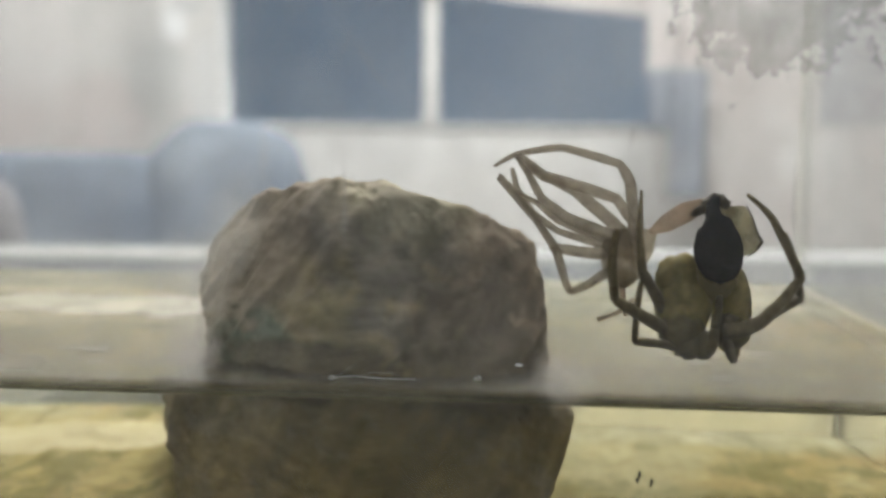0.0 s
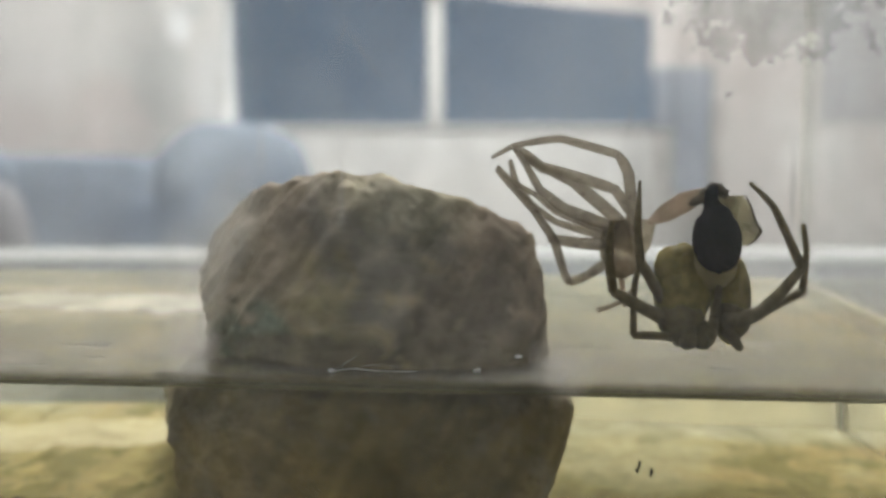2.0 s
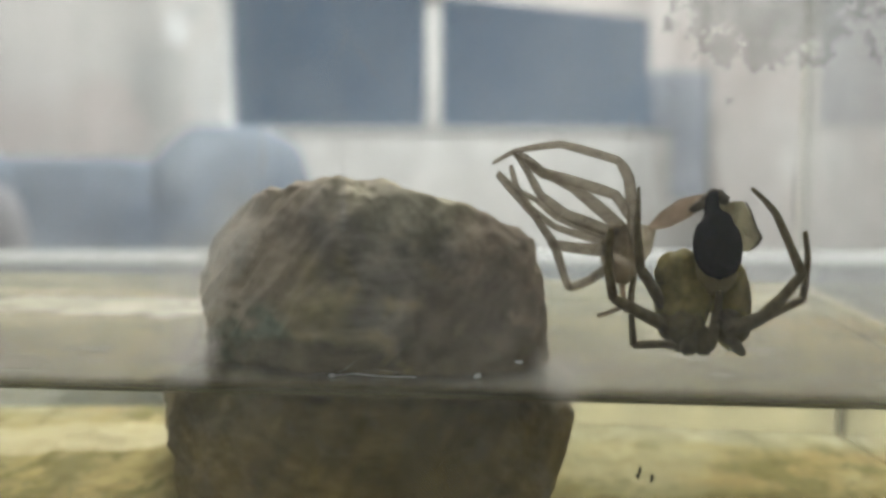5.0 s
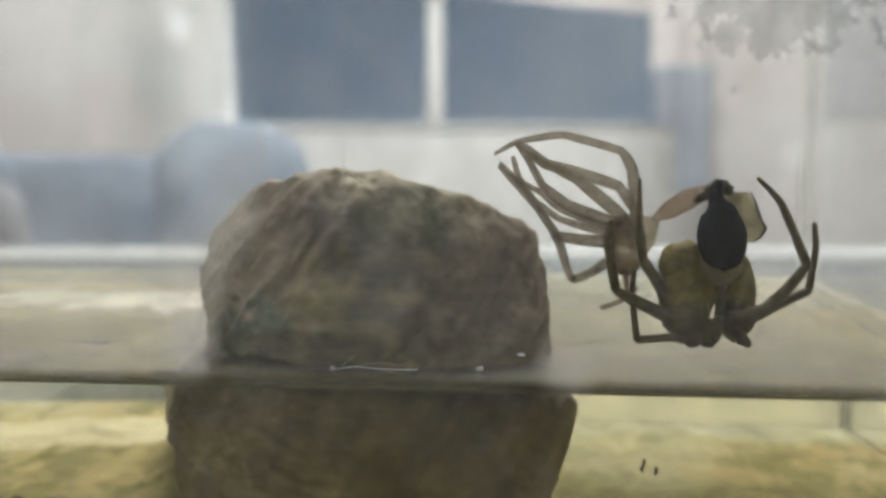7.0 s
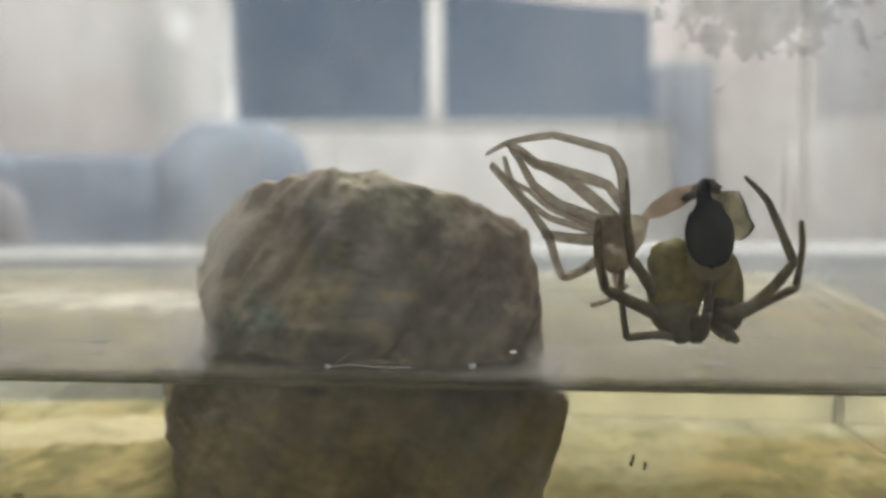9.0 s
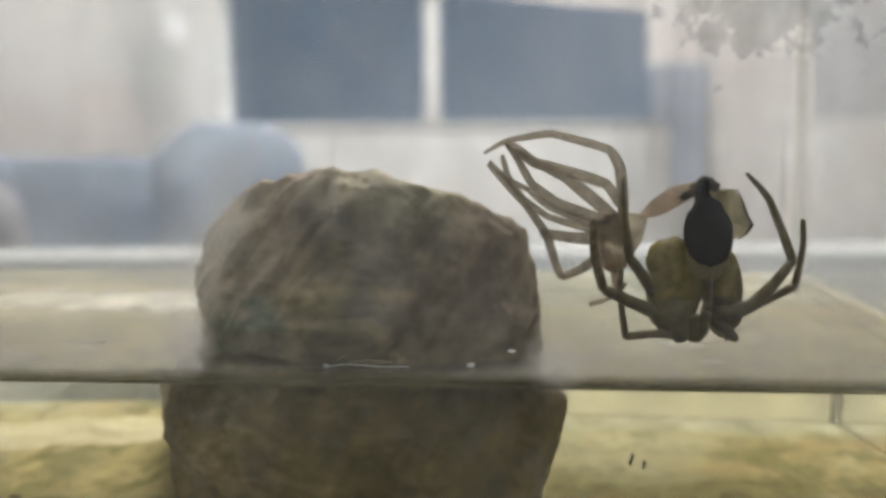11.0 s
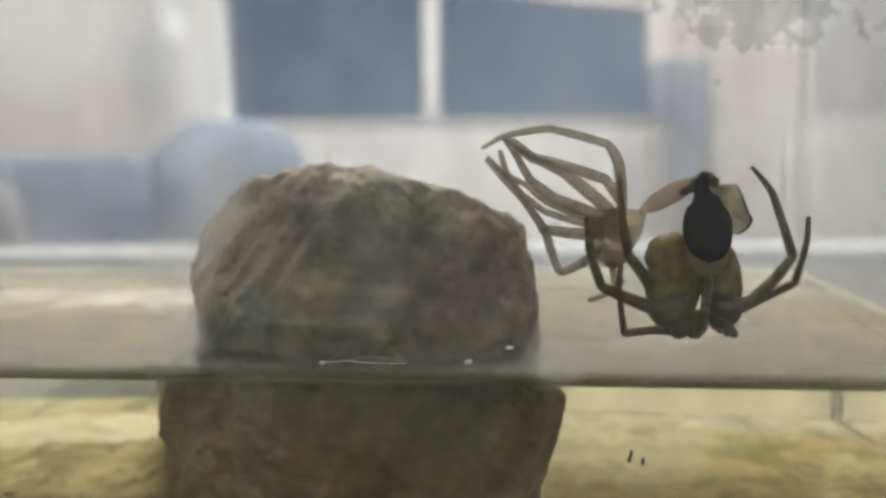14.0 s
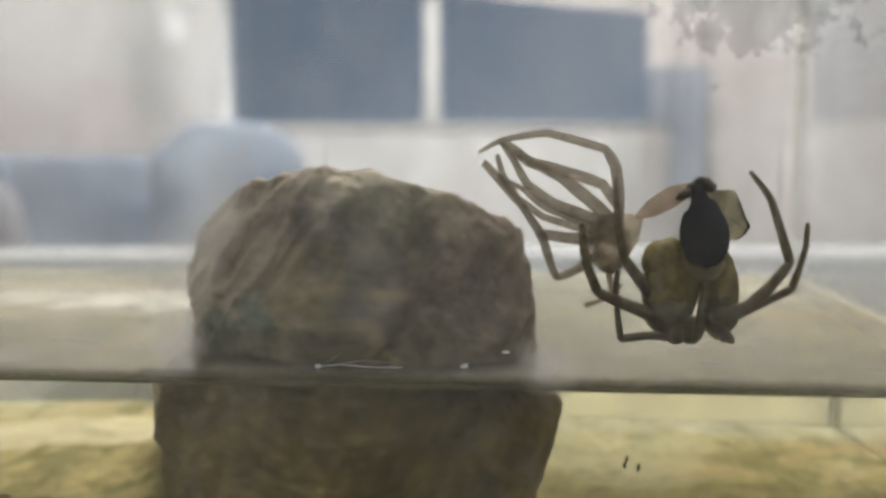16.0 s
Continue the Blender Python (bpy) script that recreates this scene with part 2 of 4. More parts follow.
def splash_material():
    """Dried splashes: ragged grey islands that thin out towards the rim of the patch."""
    m = Mat("dried lime splash")
    m.base((0.34, 0.34, 0.32), 0.7, 0.2)
    grad = m.node("ShaderNodeTexGradient")
    grad.gradient_type = "SPHERICAL"
    mp = m.node("ShaderNodeMapping")
    mp.inputs["Scale"].default_value = (48.0, 1.0, 75.0)
    m.link(m.co, mp.inputs["Vector"])
    m.link(mp.outputs["Vector"], grad.inputs["Vector"])
    add = m.node("ShaderNodeMath")
    add.operation = "MULTIPLY_ADD"
    add.inputs[1].default_value = 0.42
    m.link(grad.outputs["Fac"], add.inputs[0])
    m.link(m.noise(230, 8, 0.62), add.inputs[2])
    fac = m.ramp(add.outputs[0], (0.62, (0, 0, 0)), (0.67, (0.20, 0.20, 0.20)), (0.95, (0.38, 0.38, 0.38)))
    tl, tr = m.node("ShaderNodeBsdfTranslucent"), m.node("ShaderNodeBsdfTransparent")
    tl.inputs["Color"].default_value = (0.33, 0.33, 0.31, 1)
    m1, m2 = m.node("ShaderNodeMixShader", Fac=0.5), m.node("ShaderNodeMixShader")
    m.link(m.b.outputs[0], m1.inputs[1])
    m.link(tl.outputs[0], m1.inputs[2])
    m.link(fac, m2.inputs["Fac"])
    m.link(tr.outputs[0], m2.inputs[1])
    m.link(m1.outputs[0], m2.inputs[2])
    m.link(m2.outputs[0], m.out.inputs["Surface"])
    return m.m


def pale_haze_material(name, most, tint=(0.47, 0.46, 0.42), glow=(0.70, 0.67, 0.60)):
    """A soft pale veil over the glass, thickest in its middle, for haze and dried marks."""
    m = Mat(name)
    m.base(tint, 0.8, 0.1)
    grad = m.node("ShaderNodeTexGradient")
    grad.gradient_type = "SPHERICAL"
    m.co = m.node("ShaderNodeTexCoord").outputs["Object"]
    m.link(m.co, grad.inputs["Vector"])
    mul = m.node("ShaderNodeMath")
    mul.operation = "MULTIPLY"
    m.link(grad.outputs["Fac"], mul.inputs[0])
    m.link(m.ramp(m.noise(2.6, 7, 0.62), (0.30, (0.35, 0.35, 0.35)), (0.65, (1.2, 1.2, 1.2))), mul.inputs[1])
    fac = m.ramp(mul.outputs[0], (0.02, (0, 0, 0)), (0.8, (most,) * 3))
    tl, tr = m.node("ShaderNodeBsdfTranslucent"), m.node("ShaderNodeBsdfTransparent")
    tl.inputs["Color"].default_value = (*glow, 1)
    m1, m2 = m.node("ShaderNodeMixShader", Fac=0.6), m.node("ShaderNodeMixShader")
    m.link(m.b.outputs[0], m1.inputs[1])
    m.link(tl.outputs[0], m1.inputs[2])
    m.link(fac, m2.inputs["Fac"])
    m.link(tr.outputs[0], m2.inputs[1])
    m.link(m1.outputs[0], m2.inputs[2])
    m.link(m2.outputs[0], m.out.inputs["Surface"])
    return m.m


def fold_shaded_cloth():
    """Off-white cloth, pinkish below, with a fold's shade and highlights painted in."""
    m = Mat("off-white curtain cloth with painted fold shade")
    col = m.ramp(m.noise(6), (0.3, (0.70, 0.675, 0.65)), (0.7, (0.80, 0.785, 0.765)))
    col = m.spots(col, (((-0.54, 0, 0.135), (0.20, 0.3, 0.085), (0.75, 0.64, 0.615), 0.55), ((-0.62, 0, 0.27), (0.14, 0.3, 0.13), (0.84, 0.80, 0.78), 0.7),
                        # grey and bright patches paint the shade and light of a fold
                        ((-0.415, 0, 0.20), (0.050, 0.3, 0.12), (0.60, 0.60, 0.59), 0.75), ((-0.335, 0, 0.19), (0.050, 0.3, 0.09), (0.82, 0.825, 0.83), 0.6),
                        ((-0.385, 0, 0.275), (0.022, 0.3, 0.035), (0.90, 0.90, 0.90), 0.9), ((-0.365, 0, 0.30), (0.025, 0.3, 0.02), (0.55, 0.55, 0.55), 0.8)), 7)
    m.base(m.mix(1.0, col, m.ramp(m.noise(54), (0.3, (0.9, 0.9, 0.9)), (0.7, (1.05, 1.05, 1.05))), "MULTIPLY"), 0.9)
    m.bump(m.noise(500), 0.5, 0.001)
    return m.m


def surface_haze_material():
    """Drawn-out grey clouds painted for haze on still water, with pale patches for reflected glare beside the rock."""
    m = Mat("grey surface haze on water")
    glare = [((-0.116, 0.092, 0), (0.066, 0.019, 0.05), 0.75), ((-0.082, 0.092, 0), (0.025, 0.021, 0.05), 1.0), ((-0.096, 0.079, 0), (0.014, 0.006, 0.05), 0.9), ((-0.076, 0.084, 0), (0.009, 0.016, 0.05), 1.0)]
    grey = m.spots((0.33, 0.32, 0.295), [(p, r, (0.80, 0.78, 0.71), k) for p, r, k in glare], 75)
    m.base(grey, 0.45, 0.4)
    cloud = m.ramp(m.noise(26, 6, 0.6, (0.8, 1.5, 1.0), (0.4, 0.1, 0.0)), (0.34, (0.16, 0.16, 0.16)), (0.52, (0.36, 0.36, 0.36)), (0.70, (0.58, 0.58, 0.58)))
    sep = m.node("ShaderNodeSeparateXYZ")
    m.link(m.co, sep.inputs[0])
    near = m.node("ShaderNodeMapRange")
    for k, v in (("From Min", 0.112), ("From Max", 0.074), ("To Min", 0.60), ("To Max", 1.0)):
        near.inputs[k].default_value = v
    m.link(sep.outputs["Y"], near.inputs["Value"])
    fac = m.node("ShaderNodeMath")
    fac.operation = "MULTIPLY"
    m.link(cloud, fac.inputs[0])
    m.link(near.outputs[0], fac.inputs[1])
    thick = m.spots(fac.outputs[0], [(p, r, (0.76, 0.76, 0.76), k) for p, r, k in glare], 75)
    tl, tr = m.node("ShaderNodeBsdfTranslucent"), m.node("ShaderNodeBsdfTransparent")
    m.link(grey, tl.inputs["Color"])
    m1, m2 = m.node("ShaderNodeMixShader", Fac=0.4), m.node("ShaderNodeMixShader")
    m.link(m.b.outputs[0], m1.inputs[1])
    m.link(tl.outputs[0], m1.inputs[2])
    m.link(thick, m2.inputs["Fac"])
    m.link(tr.outputs[0], m2.inputs[1])
    m.link(m1.outputs[0], m2.inputs[2])
    m.link(m2.outputs[0], m.out.inputs["Surface"])
    return m.m


M = {
    "veil": pale_haze_material("soft haze veil", 0.26),
    "mist": pale_haze_material("pale band above the waterline", 0.015),
    "drip": pale_haze_material("dried drip mark", 0.13),
    "splash": splash_material(),
    "glass": dirty_glass("dusty aquarium glass", 0.03),
    "glass_back": dirty_glass("clouded back glass", 0.03, True),
    # besides dried splashes, this film carries the haze over the whole view
    "glass_front": dirty_glass("splashed front glass", 0.026),
    "water": clear("pond water", (0.95, 0.93, 0.77), 1.33).m,
    "rock": rock_material(),
    "silt": silt_material(),
    "silicone": membrane("clear grey silicone", (0.62, 0.62, 0.60), (0.72, 0.72, 0.70), 60, 0.82, 0.6),
    "cuticle": membrane("olive brown spider cuticle", (0.140, 0.110, 0.024), (0.385, 0.310, 0.092), 0.045, 0.0, 0.45),
    "cuticle_dark": membrane("dark olive spider cuticle", (0.050, 0.041, 0.015), (0.135, 0.110, 0.042), 0.06, 0.0, 0.3),
    # darker copy of the cuticle, painted for shade low on the body
    "cuticle_low": membrane("shaded olive spider cuticle", (0.070, 0.055, 0.016), (0.20, 0.160, 0.052), 0.05, 0.0, 0.4),
    "cuticle_pale": membrane("pale olive new cuticle", (0.34, 0.275, 0.105), (0.50, 0.415, 0.19), 0.05, 0.0, 0.5),
    "leg": membrane("dark olive leg cuticle", (0.100, 0.082, 0.042), (0.235, 0.192, 0.104), 0.07, 0.12, 0.42),
    "dark": membrane("blue-black velvety cuticle", (0.0015, 0.0025, 0.005), (0.005, 0.007, 0.011), 0.06, 0.0, 0.0, 0.9, 0.02),
    "knot": membrane("dark brown crumpled cuticle", (0.032, 0.027, 0.016), (0.10, 0.080, 0.048), 0.09, 0.0, 0.2),
    "skin": membrane("shed amber cuticle", (0.205, 0.178, 0.142), (0.44, 0.388, 0.318), 0.045, 0.48, 0.6),
    "skin_dark": membrane("shed reddish-brown cuticle", (0.31, 0.26, 0.19), (0.50, 0.435, 0.33), 0.05, 0.50, 0.6),
    "skin_pale": membrane("thin pale shed cuticle", (0.30, 0.26, 0.19), (0.60, 0.54, 0.43), 0.04, 0.42, 0.65),
    "pink": membrane("pinkish papery membrane", (0.29, 0.225, 0.165), (0.54, 0.44, 0.35), 0.03, 0.28, 0.65),
    "flap": membrane("translucent olive cuticle flap", (0.12, 0.105, 0.05), (0.60, 0.56, 0.39), 0.022, 0.26, 0.65),
    "stain": membrane("dried lime splash", (0.30, 0.30, 0.28), (0.5, 0.5, 0.47), 400, 0.93, 0.6),
    "wall": plain("white painted plaster", (0.83, 0.82, 0.805), (0.88, 0.87, 0.855), 3, 0.8, 0.001, 120),
    "room": plain("dark brown-grey paint", (0.07, 0.065, 0.06), (0.10, 0.095, 0.09), 2, 0.85, 0.001, 100),
    "floor": plain("brown floorboards", (0.10, 0.066, 0.04), (0.15, 0.10, 0.065), 5, 0.5, 0.001, 60),
    "table": plain("grey glossy laminate", (0.10, 0.108, 0.112), (0.15, 0.158, 0.162), 6, 0.22, 0.0003, 300),
    "frame": plain("white window paint", (0.76, 0.75, 0.73), (0.82, 0.81, 0.79), 10, 0.45, 0.0005, 200),
    "curtain": plain("off-white curtain cloth", (0.62, 0.555, 0.53), (0.87, 0.855, 0.84), 6, 0.9, 0.001, 500),
    "curtain_shaded": fold_shaded_cloth(),
    "film": surface_haze_material(),
    "blue": plain("blue-grey woven upholstery", (0.12, 0.148, 0.195), (0.25, 0.283, 0.335), 12, 0.95, 0.001, 600),
    "growth": membrane("pale beige growth on glass", (0.58, 0.56, 0.47), (0.88, 0.84, 0.68), 45, 0.30, 0.72),
    "bead_pale": membrane("milky silicone", (0.76, 0.76, 0.74), (0.86, 0.86, 0.84), 80, 0.40, 0.7),
    "bead": plain("grimy grey silicone", (0.56, 0.54, 0.46), (0.68, 0.66, 0.57), 300, 0.6),
    "edge_strip": waterline_material(),
    "pale": membrane("pale wet film", (0.92, 0.93, 0.95), (0.97, 0.97, 0.98), 900, 0.0, 0.85, 0.15, 0.8),
    "slate": plain("dark slate cloth", (0.045, 0.05, 0.055), (0.075, 0.082, 0.09), 40, 0.95, 0.001, 900),
    "pillow": plain("faded blue-grey cotton", (0.215, 0.215, 0.235), (0.29, 0.28, 0.295), 12, 0.95, 0.001, 500),
    "strip": plain("sheer blue-grey cloth", (0.30, 0.335, 0.40), (0.42, 0.455, 0.52), 9, 0.95, 0.001, 600),
    "runner": plain("pale woven runner", (0.33, 0.33, 0.325), (0.41, 0.41, 0.40), 20, 0.8, 0.0005, 500),
    "grit": plain("pale cream grit", (0.40, 0.345, 0.20), (0.58, 0.52, 0.345), 70, 0.8, 0.0006, 600),
    "metal": plain("grey steel", (0.45, 0.45, 0.45), (0.55, 0.55, 0.55), 30, 0.4),
}
GLOW = Mat("lamp diffuser")
GLOW.base((0.9, 0.9, 0.88), 0.5)
GLOW.b.inputs["Emission Color"].default_value = (1.0, 0.95, 0.87, 1)
GLOW.b.inputs["Emission Strength"].default_value = 3.0
M["glow"] = GLOW.m
PANE = clear("thin window glass", (0.98, 0.99, 1.0), 1.45)
M["pane"] = PANE.m


# ---- shape helpers ----
def part(name, bm, material, parent=None, label="", smooth=True, at=None):
    """Links a bmesh as one mesh object, under parent where one is given."""
    mesh = bpy.data.meshes.new(name)
    bmesh.ops.recalc_face_normals(bm, faces=bm.faces)
    bm.to_mesh(mesh)
    bm.free()
    for p in mesh.polygons:
        p.use_smooth = smooth
    mesh.materials.append(M[material])
    ob = new(name, mesh)
    if parent:
        ob.parent = parent
    if at is not None:
        ob.matrix_basis = at
    if label:
        tagged(ob, label)
    return ob


def box(x0, x1, y0, y1, z0, z1, bevel=0.0, bm=None):
    bm = bm or bmesh.new()
    m = Matrix.Translation(((x0 + x1) / 2, (y0 + y1) / 2, (z0 + z1) / 2)) @ Matrix.Diagonal((x1 - x0, y1 - y0, z1 - z0, 1))
    made = bmesh.ops.create_cube(bm, size=1, matrix=m)
    if bevel:
        edges = {e for v in made["verts"] for e in v.link_edges}
        bmesh.ops.bevel(bm, geom=list(edges), offset=bevel, segments=2, affect="EDGES", profile=0.6)
    return bm


def tube(points, radii, sides=10, bm=None, flat=1.0, steps=3, wobble=0.0):
    """A tapered, closed limb along a smooth line of joints. flat squeezes it in depth."""
    bm = bm or bmesh.new()
    pts = [Vector(p) for p in points]
    line, rad = [], []
    for i in range(len(pts) - 1):
        a, b = pts[max(i - 1, 0)], pts[i]
        c, d = pts[i + 1], pts[min(i + 2, len(pts) - 1)]
        for k in range(steps):
            u = k / steps
            w = b.lerp(c, u)
            sm = 0.5 * (2 * b + (c - a) * u + (2 * a - 5 * b + 4 * c - d) * u * u + (3 * b - a - 3 * c + d) * u ** 3)
            line.append(w.lerp(sm, 0.3))
            swell = 1 + wobble * math.sin(math.pi * u)
            rad.append((radii[i] * (1 - u) + radii[i + 1] * u) * swell)
    line.append(pts[-1])
    rad.append(radii[-1])
    rings = []
    for i, (p, r) in enumerate(zip(line, rad)):
        way = (line[min(i + 1, len(line) - 1)] - line[max(i - 1, 0)]).normalized()
        side = way.cross(Vector((0, 1, 0)))
        side = side.normalized() if side.length > 1e-6 else Vector((1, 0, 0))
        up = way.cross(side).normalized() * flat
        rings.append([bm.verts.new(p + r * (side * math.cos(a) + up * math.sin(a)))
                      for a in (2 * math.pi * k / sides for k in range(sides))])
    for r0, r1 in zip(rings, rings[1:]):
        for k in range(sides):
            bm.faces.new((r0[k], r0[(k + 1) % sides], r1[(k + 1) % sides], r1[k]))
    for r, e in ((rings[0], line[0] - line[1]), (rings[-1], line[-1] - line[-2])):
        c = sum((v.co for v in r), Vector()) / sides
        tip = bm.verts.new(c + e.normalized() * (r[0].co - c).length * 0.6)
        for k in range(sides):
            bm.faces.new((r[k], r[(k + 1) % sides], tip))
    return bm


def blob(centre, size, tilt=0.0, bm=None, level=3, rough=0.0, freq=1.0, lean=0.0, square=1.0):
    """A rounded body; rough and freq give it uneven flanks, lean narrows its top."""
    bm = bm or bmesh.new()
    made = bmesh.ops.create_icosphere(bm, subdivisions=level, radius=1)["verts"]
    turn = pose(0, 0, 0, 0, tilt, 0)
    for v in made:
        c = v.co.copy()
        k = 1 + rough * noise.fractal(c * freq + Vector(centre) * 0.01, 0.8, 2.0, 4)
        k2 = 1 - lean * max(c.z, -0.3)
        if square != 1.0:
            c = Vector([math.copysign(abs(w) ** square, w) for w in c])
        v.co = Vector(centre) + turn @ Vector((c.x * size[0] * k * k2, c.y * size[1] * k * k2, c.z * size[2] * k))
    return bm


def thing(name, m, label, category, group="", kind=""):
    ob = new(name)
    ob.empty_display_size = 0.01
    ob.matrix_basis = m
    return tagged(ob, label, category, group, kind)


# ---- the room ----
WALL_Y = 1.50
WIN = (-0.351, 0.372, 0.129, 0.400)     # window opening: left, right, sill, head


def build_room():
    bm = box(-1.7, WIN[0], WALL_Y, WALL_Y + 0.12, -0.75, 1.65)
    box(WIN[1], 1.7, WALL_Y, WALL_Y + 0.12, -0.75, 1.65, bm=bm)
    box(WIN[0], WIN[1], WALL_Y, WALL_Y + 0.12, -0.75, WIN[2], bm=bm)
    box(WIN[0], WIN[1], WALL_Y, WALL_Y + 0.12, WIN[3], 1.65, bm=bm)
    tagged(part("wall_north", bm, "wall", smooth=False), "white plastered wall with a small window", "wall", kind="structure")
    tagged(part("wall_south", box(-1.7, 1.7, -1.32, -1.20, -0.75, 1.65), "room", smooth=False), "dark brown-grey painted wall", "wall", kind="structure")
    tagged(part("wall_west", box(-1.82, -1.7, -1.32, WALL_Y + 0.12, -0.75, 1.65), "wall", smooth=False), "white plastered side wall", "wall", kind="structure")
    tagged(part("wall_east", box(1.7, 1.82, -1.32, WALL_Y + 0.12, -0.75, 1.65), "wall", smooth=False), "white plastered side wall", "wall", kind="structure")
    tagged(part("floor", box(-1.82, 1.82, -1.32, WALL_Y + 0.12, -0.85, -0.75), "floor", smooth=False), "brown board floor of the room", "floor", kind="structure")
    tagged(part("ceiling", box(-1.82, 1.82, -1.32, WALL_Y + 0.12, 1.65, 1.75), "wall", smooth=False), "white ceiling", "ceiling", kind="structure")


def build_window():
    w = thing("window_1", pose(0, WALL_Y, 0), "white-framed two-pane window showing blue-grey dusk", "window", kind="structure")
    x0, x1, z0, z1 = WIN
    bm = box(x0, x0 + 0.007, -0.003, 0.06, z0, z1, 0.002)
    box(x1 - 0.007, x1, -0.003, 0.06, z0, z1, 0.002, bm)
    box(x0 + 0.0071, x1 - 0.0071, -0.003, 0.06, z0, z0 + 0.007, 0.002, bm)
    box(x0 + 0.0071, x1 - 0.0071, -0.003, 0.06, z1 - 0.007, z1, 0.002, bm)
    part("window_frame", bm, "frame", w, smooth=False)
    part("mullion", box(-0.028, -0.002, -0.0035, 0.05, z0 + 0.0072, z1 - 0.006, 0.004), "frame", w, "white vertical bar", smooth=False)
    for a, b in ((x0 + 0.006, -0.027), (-0.003, x1 - 0.006)):
        p = part("pane", box(a, b, 0.020, 0.024, z0 + 0.006, z1 - 0.006), "pane", w, smooth=False)
        p.visible_shadow = False


def cloth(x0, x1, z0, z1, folds, depth, slope=0.0, n=90, seed=0.0):
    """A hanging cloth with soft folds and real thickness; slope lets its hem run aslant."""
    bm = bmesh.new()
    sheets = []
    for back in (0.0, 0.003):
        rows = []
        for j in range(9):
            row = []
            for i in range(n + 1):
                u = i / n
                z = z1 + (z0 + slope * u - z1) * j / 8
                y = depth * math.sin(folds * 2 * math.pi * u + 1.3 * math.sin(7 * u + seed)) * (0.5 + 0.5 * j / 8)
                row.append(bm.verts.new((x0 + (x1 - x0) * u, y + back, z)))
            rows.append(row)
        for a, b in zip(rows, rows[1:]):
            for i in range(n):
                bm.faces.new((a[i], a[i + 1], b[i + 1], b[i]))
        rim = rows[0] + [r[-1] for r in rows[1:]] + rows[-1][-2::-1] + [r[0] for r in rows[-2:0:-1]]
        sheets.append(rim)
    f, k = sheets
    for i in range(len(f)):
        j = (i + 1) % len(f)
        bm.faces.new((f[i], f[j], k[j], k[i]))
    return bm


def build_drapes():
    def hung(name, label, y, *shape, material="curtain", **more):
        c = thing(name, pose(0, y, 0), label, "curtain")
        part("cloth", cloth(*shape, **more), material, c, smooth=False)
        part("rail", box(shape[0] - 0.01, shape[1] + 0.01, 0.0035, WALL_Y - y, shape[3] - 0.002, shape[3] + 0.016, 0.003), "frame", c, "slim white rail", smooth=False)
        return c
    hung("curtain", "off-white cloth curtain with pinkish patches and painted fold shade beside the window", 1.40, -0.90, -0.330, -0.12, 0.62, 2, 0.006, material="curtain_shaded")
    c = hung("curtain", "off-white cloth curtain with a blue-grey border strip", 1.41, 0.385, 0.98, -0.30, 0.62, 3, 0.006, seed=2.0)
    part("border_strip", cloth(0.333, 0.388, 0.03, 0.213, 1, 0.004), "strip", c, "blue-grey border strip", smooth=False, at=pose(0, -0.016, 0))
    part("border_strip", cloth(0.300, 0.3325, 0.126, 0.213, 1, 0.003), "strip", c, "short blue-grey strip", smooth=False, at=pose(0, -0.016, 0))
    hung("pelmet", "white cloth pelmet drooping over the window", 1.487, -0.03, 0.46, 0.340, 0.60, 3, 0.004, slope=-0.055)
    hung("pelmet", "short off-white cloth flap hanging over the window corner", 1.404, 0.300, 0.384, 0.206, 0.60, 2, 0.003, slope=0.004, seed=1.0)


def build_runner():
    bm = box(-0.90, 0.90, 0.780, 0.868, 0.0003, 0.0016, 0.0006)
    tagged(part("table_runner", bm, "runner", smooth=False), "pale cloth runner along the edge of the table", "table runner")


def build_table():
    t = thing("table", pose(0, 0, 0), "glossy grey laminate table under the glass tank", "table")
    part("tabletop", box(-0.95, 0.95, -0.12, 0.905, -0.028, 0.0, 0.004), "table", t, smooth=False)
    for x in (-0.9, 0.9):
        for y in (-0.07, 0.855):
            part("leg", box(x - 0.025, x + 0.025, y - 0.025, y + 0.025, -0.75, -0.029, 0.004), "frame", t, smooth=False)


def build_cloth():
    """A folded cloth on the table behind the tank."""
    c = thing("folded_cloth", TANK @ pose(-0.15, 0.162, 0.0004), "folded dark slate-grey cloth lying on the table behind the tank", "cloth")
    for k in range(3):
        bm = box(0.004 * k, 0.135 - 0.003 * k, 0.003 * k, 0.15 - 0.004 * k, 0.0022 * k, 0.0022 * k + 0.0021, 0.0009)
        bmesh.ops.subdivide_edges(bm, edges=bm.edges[:], cuts=4, use_grid_fill=True)
        for v in bm.verts:
            v.co.x += 0.002 * noise.noise(v.co * 25 + Vector((k * 5, 0, 0)))
        part("fold", bm, "slate", c)


